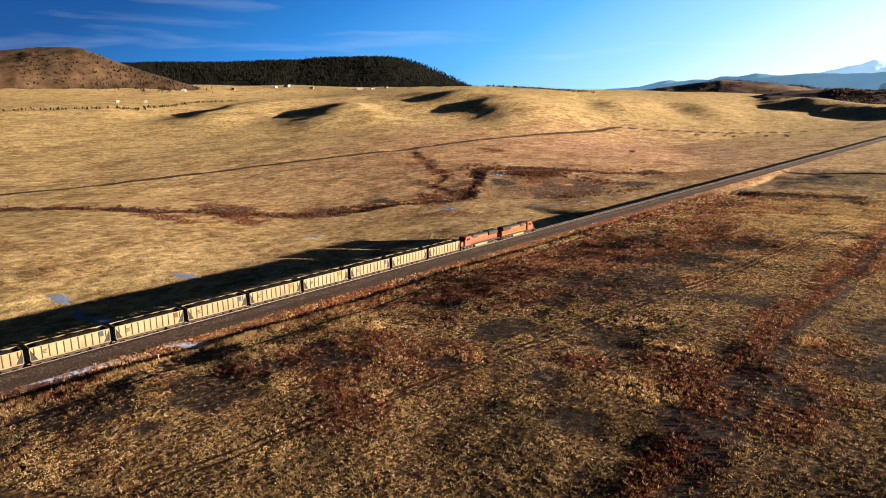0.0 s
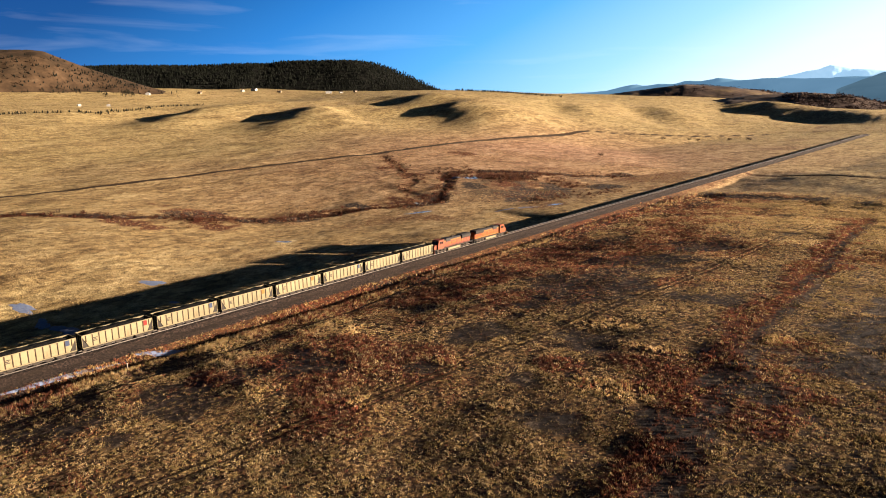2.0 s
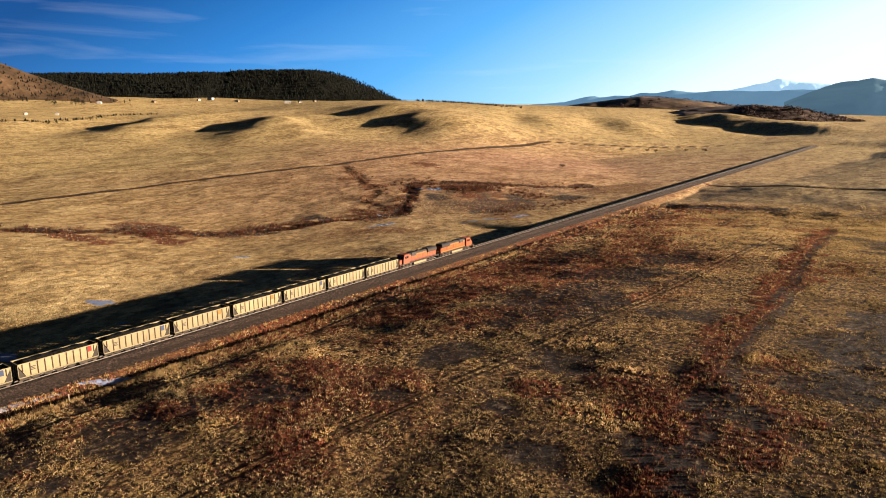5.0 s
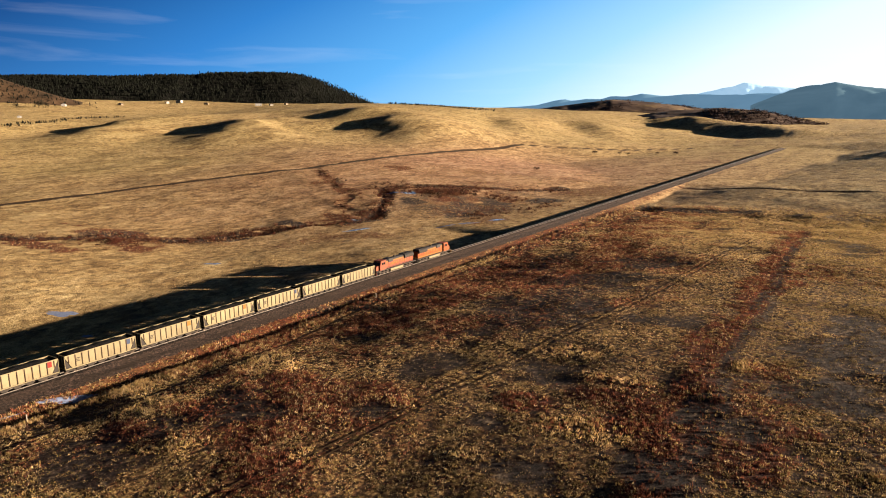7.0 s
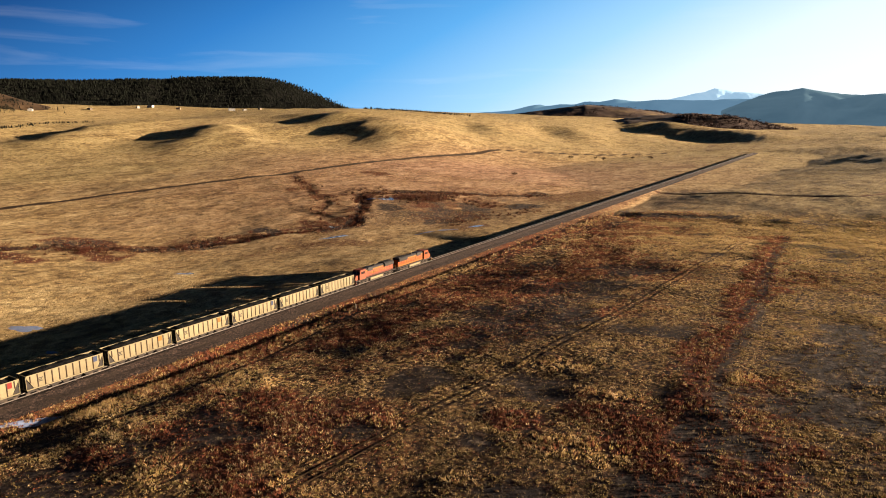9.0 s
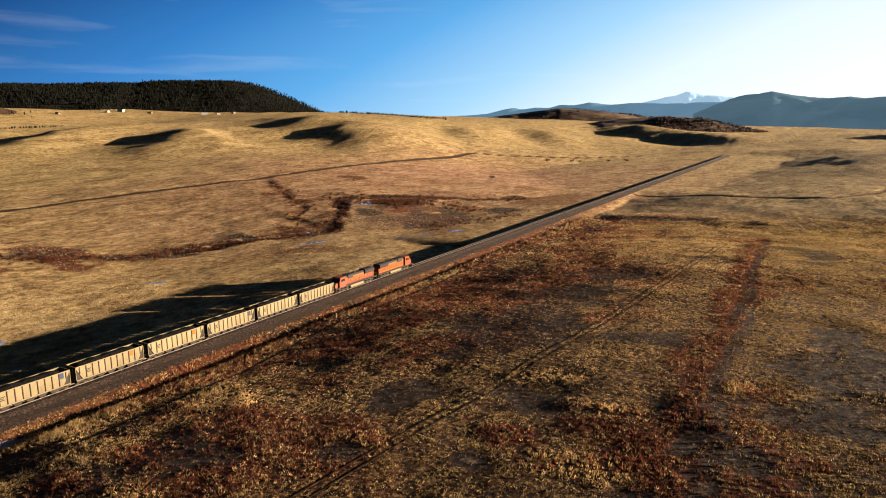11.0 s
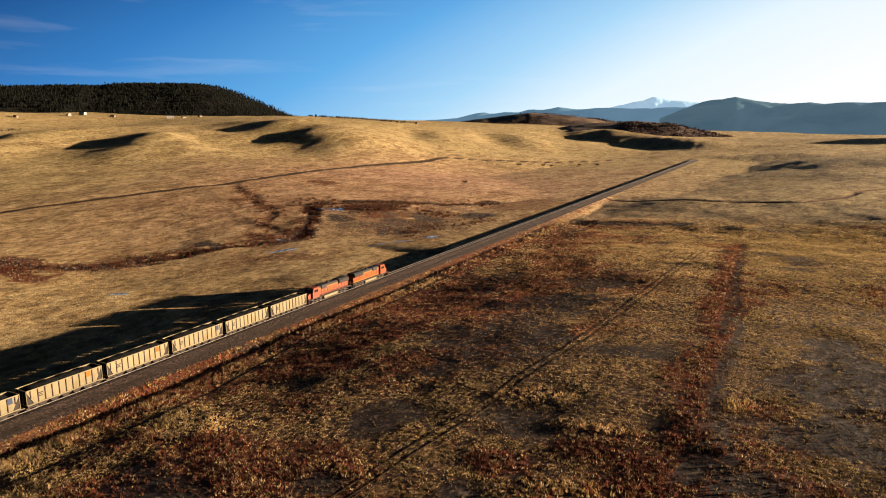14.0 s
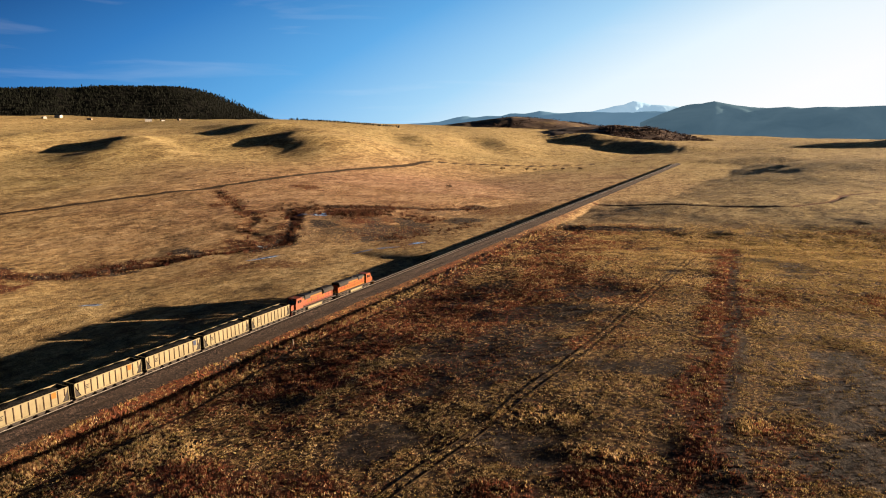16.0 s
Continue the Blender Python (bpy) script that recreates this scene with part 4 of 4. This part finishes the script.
STRAW, PALE, OLIVE, RUSSET, UMBER = (0.51, 0.335, 0.145), (0.66, 0.49, 0.26), (0.41, 0.300, 0.105), (0.27, 0.092, 0.048), (0.13, 0.065, 0.048)


def near_pasture():
    rng = np.random.default_rng(8)
    n = 460000
    # thicker towards the flight
    y = -205 + 410 * rng.uniform(0, 1, n) ** 1.5
    x = rng.uniform(4.6, 150, n) + step(-90, 60, y) * rng.uniform(0, 45, n)
    br, dk, earth, rosy, near = cover(x, y)
    patch, fine = fbm(x, y, 9, 61), fbm(x, y, 2.2, 71, 2)
    rut = np.abs(off_line(x, y, RUT) - 0.95)
    fe = off_line(x, y, FENCE)
    bed = step(4.6, 6.6, x + (fbm(x, y, 4, 77) - 0.5) * 4) * (1 - step(110, 205, y))
    keep = (y > -208 + 0.52 * np.maximum(0, x - 12)) & (rut > 0.36) & (fe > 0.5) & (rng.uniform(0, 1, n) < np.clip(0.45 + 1.5 * (fine - 0.35), 0.2, 1) * (1 - 0.72 * dk) * bed)
    x, y, br, dk, patch, fine, fe = (a[keep] for a in (x, y, br, dk, patch, fine, fe))
    m = len(x)
    strip = np.maximum(np.exp(-((x - 14.0) / 3.6) ** 2), 0.9 * np.exp(-((x - 8.0) / 2.2) ** 2) * step(0.42, 0.58, fbm(x, y, 7, 79)))
    straw = spots(x, y, STRAW_SPOTS, 39)
    strip = np.maximum(strip, straw * 0.4)
    w = np.stack([0.75 + strip * 2, 0.55 + patch * 0.9, 1.05 - 0.6 * strip + 1.2 * step(100, 125, x), 0.10 + br * 4.2, 0.45 + br * 1.0 + dk * 1.4], 1)
    w[:, :3] *= (1 - 0.55 * br * (1 - straw))[:, None]
    tone = pick(rng, np.clip(w, 0.01, None), (STRAW, PALE, OLIVE, RUSSET, UMBER)) * ((0.85 + 1.2 * fbm(x, y, 6, 63, 3)) * (1 - 0.5 * dk) * (1 + 0.35 * straw))[:, None]
    big = np.clip(patch - 0.45, 0, 1)
    near_by = 1 + step(-60, 180, y) * 0.8
    h = rng.uniform(0.10, 0.24, m) * (1 + 1.4 * big + strip * 2.4 * (0.4 + fbm(x, y, 5, 83)) + br * 0.9) * near_by
    tufts("pasture_grass", x, y, h, rng.uniform(0.14, 0.38, m) * (1 + big) * near_by, 0.115 * near_by, tone, 7, rng, "clumps of dry straw, olive and russet pasture grass")


def valley_grass():
    rng = np.random.default_rng(12)
    n = 110000
    x, y = rng.uniform(-300, -7, n), rng.uniform(-190, 300, n)
    br, dk, earth, rosy, near = cover(x, y)
    fine = fbm(x, y, 5, 81, 3)
    keep = rng.uniform(0, 1, n) < np.clip(0.1 + 1.5 * (fine - 0.35) + br, 0.05, 1)
    x, y, br, dk, fine = (a[keep] for a in (x, y, br, dk, fine))
    m = len(x)
    tone = pick(rng, np.stack([0.6 + 0 * x, 0.6 + 0 * x, 0.12 + 0 * x, br * 1.6, 0.1 + br * 0.7], 1), (STRAW, PALE, OLIVE, RUSSET, UMBER))
    h = rng.uniform(0.18, 0.4, m) * (1 + br * 0.8)
    tufts("valley_grass", x, y, h, rng.uniform(0.15, 0.4, m), np.full(m, 0.2), tone, 4, rng, "dry pale grass and sedge of the valley floor")


def willow_brush():
    """Leafless red-stemmed brush along the creek."""
    rng = np.random.default_rng(15)
    pts = []
    for line, per in ((CREEK, 1.0), (GULLY, 0.35)):
        for (x0, y0), (x1, y1) in zip(line, line[1:]):
            k = int(math.hypot(x1 - x0, y1 - y0) * per)
            for _ in range(k):
                t = rng.uniform()
                pts.append((x0 + (x1 - x0) * t + rng.normal(0, 4), y0 + (y1 - y0) * t + rng.normal(0, 4), 1.0))
    for cx, cy, rx, ry, k, s in ((-100, 160, 9, 16, 110, 1.5), (-112, 148, 10, 8, 40, 1.2), (-70, 175, 18, 14, 50, 0.9), (-140, 150, 14, 16, 60, 1.0), (-125, 15, 8, 14, 40, 1.0), (-150, -40, 12, 10, 50, 1.0),
                            (-50, 110, 14, 18, 36, 0.7), (-33, 150, 10, 20, 40, 0.7), (34, -8, 10, 26, 70, 0.6), (30, -70, 7, 22, 60, 0.6)):
        for _ in range(k):
            pts.append((cx + rng.normal(0, rx * 0.6), cy + rng.normal(0, ry * 0.6), s))
    p = np.array(pts)
    m = len(p)
    tone = pick(rng, np.tile((1.0, 0.7, 0.5), (m, 1)), ((0.12, 0.038, 0.020), (0.05, 0.022, 0.014), (0.20, 0.095, 0.048)))
    tufts("willow_brush", p[:, 0], p[:, 1], rng.uniform(1.0, 2.0, m) * p[:, 2], rng.uniform(0.6, 1.4, m) * p[:, 2], np.full(m, 0.14), tone, 34, rng, "leafless red-stemmed willow brush", "brush", 0.9)


near_pasture()
valley_grass()
willow_brush()


def conifers(name, pts, lo, hi, seed, label):
    """Pines and firs far off, each two ragged whorled tiers round a stem."""
    rng = np.random.default_rng(seed)
    p = np.asarray(pts, float)
    n, sides = len(p), 6
    H = rng.uniform(lo, hi, n)
    verts, loops, starts, tone = [], [], [], []
    ang = np.linspace(0, 2 * np.pi, sides, endpoint=False)
    base = 0
    parts_v, parts_f, parts_t = [], [], []
    for z0, z1, r in ((0.06, 0.62, 0.30), (0.38, 1.0, 0.20)):
        rad = H[:, None] * r * rng.uniform(0.6, 1.3, (n, sides))
        ring = np.stack([p[:, 0:1] + np.cos(ang) * rad, p[:, 1:2] + np.sin(ang) * rad, p[:, 2:3] + H[:, None] * z0 + H[:, None] * rng.uniform(-0.06, 0.06, (n, sides))], 2)
        tip = np.stack([p[:, 0], p[:, 1], p[:, 2] + H * z1], 1)[:, None, :]
        v = np.concatenate([ring, tip], 1)
        k = base + np.arange(n)[:, None] * (sides + 1)
        f = np.stack([k + np.arange(sides), k + (np.arange(sides) + 1) % sides, np.repeat(k + sides, sides, 1)], 2)
        parts_v.append(v.reshape(-1, 3))
        parts_f.append(f.reshape(-1))
        base += n * (sides + 1)
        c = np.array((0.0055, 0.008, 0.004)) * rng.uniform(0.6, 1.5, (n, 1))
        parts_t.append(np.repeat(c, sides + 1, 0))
    f = np.concatenate(parts_f)
    bulk(name, np.concatenate(parts_v), f, np.arange(len(f) // 3) * 3, np.concatenate(parts_t), M_NEEDLE, label, "trees")


def scatter_on(verts, count, seed, keep=lambda x, y, z: np.ones(len(x), bool), jitter=14):
    rng = np.random.default_rng(seed)
    q = verts[rng.integers(0, len(verts), count)] + np.concatenate([rng.normal(0, jitter, (count, 2)), np.full((count, 1), -1.5)], 1)
    return q[keep(q[:, 0], q[:, 1], q[:, 2])]


mesa_front = mesa_v[: 27 * 150]
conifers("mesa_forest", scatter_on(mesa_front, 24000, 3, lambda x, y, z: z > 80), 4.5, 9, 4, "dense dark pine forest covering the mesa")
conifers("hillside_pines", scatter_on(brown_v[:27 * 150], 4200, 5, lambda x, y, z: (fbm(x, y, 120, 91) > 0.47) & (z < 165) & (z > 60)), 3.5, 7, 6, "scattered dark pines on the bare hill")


def on_bearing(az, dist):
    return HERE.x - math.sin(radians(az)) * dist, HERE.y + math.cos(radians(az)) * dist


def far_pines():
    rng = np.random.default_rng(9)
    pts = []
    for _ in range(260):
        x, y = on_bearing(rng.uniform(29, 38), rng.uniform(1650, 1900))
        pts.append((x, y, land_z(x, y) - 0.5))
    conifers("ridge_pines", pts, 2.5, 7, 10, "line of dark pines along a distant ridge")
    pts = []
    row = ((-1010, -40), (-964, 132), (-935, 270), (-1000, 380), (-1154, 583))
    for k in range(220):
        t = rng.uniform(0, 3.999)
        (xa, ya), (xb, yb) = row[int(t)], row[int(t) + 1]
        x, y = xa + (xb - xa) * (t % 1) + rng.normal(0, 4), ya + (yb - ya) * (t % 1) + rng.normal(0, 4)
        if rng.uniform() < 0.9:
            pts.append((x, y, land_z(x, y) - 0.3))
    conifers("bush_row", pts, 2.5, 5, 11, "row of small dark bushes along a ranch fence line")


far_pines()


def scrub_cover():
    """Leafless oak scrub on the far low hills."""
    rng = np.random.default_rng(19)
    q = np.concatenate([scatter_on(knob2_v[: 27 * 150], 5200, 21, lambda x, y, z: fbm(x, y, 210, 95) > 0.47, 10), scatter_on(knob_v[: 27 * 150], 3600, 23, lambda x, y, z: fbm(x, y, 260, 97) > 0.50, 14)])
    n, blades = len(q), 7
    c = np.repeat(q, blades, 0) + rng.normal(0, 3.0, (n * blades, 3)) * (1, 1, 0.3) + (0, 0, 2.4)
    v = (c[:, None, :] + rng.normal(0, 2.0, (n * blades, 3, 3)) * (1, 1, 0.8)).reshape(-1, 3)
    tone = np.repeat(np.array((0.062, 0.036, 0.032)) * rng.uniform(0.6, 1.5, (n, 1)), blades * 3, 0)
    bulk("oak_scrub", v, np.arange(n * blades * 3), np.arange(n * blades) * 3, tone, M_NEEDLE, "dark leafless oak scrub covering low hills", "scrub")


scrub_cover()


# ---- snow, water, ruts ----
def patch_mesh(name, cx, cy, rx, ry, turn, material, seed, lift=0.06, flat=None, sides=28):
    """A thin irregular sheet that lies on the ground."""
    rng = np.random.default_rng(seed)
    ph = rng.uniform(0, 6.28, 6)
    c, s_ = math.cos(radians(turn)), math.sin(radians(turn))
    rings = (0.0, 0.35, 0.7, 1.0)
    xs, ys = [cx], [cy]
    for r in rings[1:]:
        for i in range(sides):
            a = 2 * math.pi * i / sides
            k = r * (1 + 0.22 * math.sin(2 * a + ph[0]) + 0.16 * math.sin(3 * a + ph[1]) + 0.12 * math.sin(5 * a + ph[2]) + 0.08 * math.sin(9 * a + ph[3]))
            u, v = math.cos(a) * rx * k, math.sin(a) * ry * k
            xs.append(cx + u * c - v * s_)
            ys.append(cy + u * s_ + v * c)
    z = land(np.array(xs), np.array(ys)) + lift if flat is None else np.full(len(xs), flat)
    z[-sides:] -= lift * 1.6 if flat is None else 0
    faces = [(0, 1 + i, 1 + (i + 1) % sides) for i in range(sides)]
    for r in range(2):
        a, b_ = 1 + r * sides, 1 + (r + 1) * sides
        faces += [(a + i, b_ + i, b_ + (i + 1) % sides, a + (i + 1) % sides) for i in range(sides)]
    return new(name, mesh_from(name, np.stack([xs, ys, z], 1).tolist(), faces, material, True))


M_ICE, n_, l_, p_ = nodes_of("pond_ice")
p_.inputs["Base Color"].default_value = (0.10, 0.14, 0.20, 1)
p_.inputs["Roughness"].default_value = 0.12
co_ = n_.new("ShaderNodeTexCoord").outputs["Object"]
l_.new(ramp(n_, l_, noise_node(n_, l_, co_, 0.6, 5), (0.4, (0.05, 0.07, 0.10)), (0.7, (0.34, 0.42, 0.52))), p_.inputs["Base Color"])

for k, (cx, cy, rx, ry, turn) in enumerate(((8.2, -144, 6.0, 0.9, 68), (6.6, -164, 11, 0.6, 86), (-60, -148, 6.5, 2.2, 10), (-44, -149, 5, 1.8, -25), (-34, -147, 6, 2.6, 5), (-58, -112, 5.5, 2.2, 25), (-34, -118, 2.2, 0.8, 10),
                                            (-38, 76, 7, 2.0, 55), (-44, 66, 5, 1.2, 60), (-128, 132, 5, 1.5, 40))):
    tagged(patch_mesh("snow_patch", cx, cy, rx, ry, turn, M_SNOW, 50 + k), "thin leftover patch of old snow on grass", "snow", "snow patches")
for k, (cx, cy, rx, ry, turn) in enumerate(((-80, -44, 3.6, 1.7, 40), (-79, 40, 6.5, 2.2, 60), (-118, 138, 8, 4, 40), (-95, 60, 4, 1.6, 30), (-30, 92, 6, 2.0, 60))):
    tagged(patch_mesh("frozen_pond", cx, cy, rx, ry, turn, M_ICE, 70 + k, 0.1), "small frozen pool of blue-grey ice in the grass", "pond", "frozen ponds")


def strip(name, line, width, offset, material, label, lift=0.05, category="track", seed=1):
    """A worn strip of ground along a line."""
    pts = []
    for (x0, y0), (x1, y1) in zip(line, line[1:]):
        k = max(2, int(math.hypot(x1 - x0, y1 - y0) / 2.5))
        pts += [(x0 + (x1 - x0) * i / k, y0 + (y1 - y0) * i / k) for i in range(k)]
    pts = np.array(pts)
    for _ in range(6):
        pts[1:-1] = (pts[:-2] + 2 * pts[1:-1] + pts[2:]) / 4
    d = np.gradient(pts, axis=0)
    d /= np.linalg.norm(d, axis=1)[:, None]
    nrm = np.stack([d[:, 1], -d[:, 0]], 1)
    w = width / 2 * (0.75 + 0.5 * fbm(pts[:, 0], pts[:, 1], 8, seed))
    rows_ = []
    for k in (-1, 0, 1):
        q = pts + nrm * (offset + k * w)[:, None]
        rows_.append(np.column_stack([q, land(q[:, 0], q[:, 1]) + (lift if k == 0 else -0.02)]))
    v = np.stack(rows_, 1).reshape(-1, 3)
    faces = [(3 * i + k, 3 * i + k + 1, 3 * i + k + 4, 3 * i + k + 3) for i in range(len(pts) - 1) for k in (0, 1)]
    return tagged(new(name, mesh_from(name, v.tolist(), faces, material, True)), label, category, kind="structure")


M_EARTH = speckled("bare_earth", ((0.3, (0.045, 0.030, 0.020)), (0.7, (0.12, 0.080, 0.05))), 0.8, 0.95, None, 0.5, 0.3)
M_RUT = speckled("trodden_grass_earth", ((0.3, (0.06, 0.037, 0.019)), (0.7, (0.17, 0.11, 0.055))), 0.8, 0.95, None, 0.5, 0.3)
M_ROAD = speckled("dirt_road_earth", ((0.3, (0.040, 0.024, 0.013)), (0.7, (0.085, 0.053, 0.028))), 0.3, 0.95, None, 0.5, 0.3)
for off in (-0.95, 0.95):
    strip("wheel_rut", RUT, 0.34, off, M_RUT, "worn wheel rut through the pasture grass", 0.08, "rut")
strip("fence_furrow", FENCE, 0.8, 0.0, M_EARTH, "dark furrow along the railway boundary", 0.04, "furrow")
strip("drainage_cut", DRAIN, 1.1, 0.0, M_RUT, "narrow dark drainage cut winding through grass", 0.03, "ditch")
strip("service_path", [(-9.5, -60), (-9.5, 60), (-9.0, 200), (-8.5, 420)], 0.9, 0.0, M_EARTH, "narrow dark path in pale grass beside the railway", 0.04, "path")
strip("dirt_road", ROAD, 8.5, 0.0, M_ROAD, "brown dirt road crossing the dry hillside", 0.12, "road")


# ---- ranch buildings, posts, lone trees ----
M_WALL = painted("pale_siding", (0.62, 0.60, 0.55), 0.7, 0, 0.2)
M_TAN = painted("tan_siding", (0.42, 0.33, 0.23), 0.7, 0, 0.2)
M_METAL = painted("pale_metal_roof", (0.66, 0.67, 0.68), 0.4, 0.3, 0.15)
M_SHINGLE = painted("dark_shingle_roof", (0.10, 0.085, 0.075), 0.8, 0, 0.2)
M_POST = speckled("grey_post_wood", ((0.3, (0.24, 0.20, 0.16)), (0.7, (0.42, 0.37, 0.31))), 3.0)
M_BARK = speckled("dark_bark", ((0.3, (0.03, 0.022, 0.017)), (0.7, (0.08, 0.058, 0.043))), 2.0)


def make_house(az, dist, w, d, h, wall, roof, label, turn):
    x, y = on_bearing(az, dist)
    w, d, h = w * 0.7, d * 0.7, h * 0.75
    home = new("house")
    home.matrix_basis = pose(x, y, land_z(x, y) - 0.4, 0, 0, turn)
    tagged(home, label, "house", "ranch houses")
    walls = part("wall", box(B(), -w / 2, w / 2, -d / 2, d / 2, 0, h), wall, home)
    part("roof", prism(B(), [(-d / 2 - 0.5, h), (d / 2 + 0.5, h), (d / 2 + 0.5, h + 0.2), (0, h + d * 0.28), (-d / 2 - 0.5, h + 0.2)], "x", -w / 2 - 0.4, w / 2 + 0.4), roof, home)
    for k in range(3):
        part("window", box(B(), -w / 2 + w * (0.18 + 0.27 * k), -w / 2 + w * (0.18 + 0.27 * k) + 1.3, -d / 2 - 0.06, -d / 2 + 0.02, 1.2, 2.6), M_GLASS, walls)
    part("door", box(B(), w * 0.30, w * 0.30 + 1.1, -d / 2 - 0.07, -d / 2 + 0.02, 0.4, 2.5), M_DARK, walls)


for k, (az, dist, w, d, h, wall, roof, text) in enumerate((
        (62.6, 1750, 20, 12, 5, M_WALL, M_METAL, "white ranch house with a pale metal roof"), (55.5, 1950, 18, 11, 5, M_WALL, M_METAL, "white ranch house with a pale metal roof"),
        (54.6, 1980, 26, 12, 6, M_WALL, M_METAL, "long white barn with a pale metal roof"), (52.6, 1950, 15, 10, 5, M_TAN, M_SHINGLE, "tan house with a dark roof"),
        (48.6, 1900, 24, 13, 6, M_WALL, M_METAL, "long white barn with a pale metal roof"), (47.6, 1930, 14, 10, 5, M_WALL, M_SHINGLE, "white house with a dark roof"),
        (46.4, 1960, 14, 10, 5, M_TAN, M_SHINGLE, "tan house with a dark roof"), (58.8, 1850, 16, 11, 5, M_TAN, M_SHINGLE, "tan house with a dark roof"),
        (65.5, 1320, 12, 7, 3.5, M_WALL, M_METAL, "low white shed with a pale metal roof"), (67.5, 1300, 14, 7, 3.5, M_WALL, M_METAL, "low white shed with a pale metal roof"))):
    make_house(az, dist, w, d, h, wall, roof, text, -40 + 23 * k)


def make_tree(name, x, y, height, spread, seed, label, tone):
    """A bare or dark-leaved tree: tapered trunk, limbs, and a crown of many small clumps."""
    rng = np.random.default_rng(seed)
    tree = new(name)
    tree.matrix_basis = pose(x, y, land_z(x, y) - 0.1)
    tagged(tree, label, "tree")
    bm = B()
    bmesh.ops.create_cone(bm, cap_ends=True, segments=7, radius1=height * 0.035, radius2=height * 0.012, depth=height * 0.75, matrix=Matrix.Translation((0, 0, height * 0.375)))
    tips = []
    for k in range(9):
        a = k * 2.4 + rng.uniform(-0.4, 0.4)
        z0 = height * rng.uniform(0.25, 0.65)
        e = Vector((math.cos(a) * spread * rng.uniform(0.5, 0.95), math.sin(a) * spread * rng.uniform(0.5, 0.95), z0 + height * rng.uniform(0.15, 0.35)))
        rod(bm, (0, 0, z0), e, height * 0.010, 5)
        tips.append(e)
    part("trunk", bm, M_BARK, tree)
    n = 900
    c = np.array([tips[k] for k in rng.integers(0, len(tips), n)]) + rng.normal(0, spread * 0.22, (n, 3))
    v = (c[:, None, :] + rng.normal(0, spread * 0.055, (n, 3, 3))).reshape(-1, 3)
    crown = bulk("crown", v, np.arange(n * 3), np.arange(n) * 3, np.tile(tone, (n * 3, 1)), M_NEEDLE, "", "")
    for key in ("kind",):
        del crown[key]
    crown.parent = tree


for k, (az, dist, h, s_) in enumerate(((64.2, 1650, 15, 9), (63.8, 1665, 13, 8), (65.6, 1640, 9, 5))):
    x, y = on_bearing(az, dist)
    make_tree("tree", x, y, h, s_, 30 + k, "dark rounded tree on a small grassy knoll", (0.035, 0.030, 0.016))
for k, (az, dist, h, s_) in enumerate(((18.6, 980, 5.5, 2.6), (17.9, 985, 4.5, 2.4), (20.6, 960, 3.4, 3.0), (14.2, 1010, 3.6, 3.2), (25.4, 620, 2.6, 2.4), (15.6, 1020, 3.2, 2.6))):
    x, y = on_bearing(az, dist)
    make_tree("bare_shrub", x, y, h, s_, 40 + k, "leafless brown shrub standing in dry grass", (0.10, 0.055, 0.035))


def make_post(x, y, h):
    post = new("marker_post")
    post.matrix_basis = pose(x, y, land_z(x, y) - 0.15)
    tagged(post, "weathered pale wooden marker post beside the railway", "post", "marker posts")
    part("shaft", box(B(), -0.09, 0.09, -0.09, 0.09, 0, h, 0.02), M_POST, post)
    part("cap", box(B(), -0.11, 0.11, -0.11, 0.11, h, h + 0.06, 0.01), M_WHITE, post)


for x, y in ((13.0, -154), (14.0, -60), (13.0, 40), (12.5, 120)):
    make_post(x, y, 1.6)
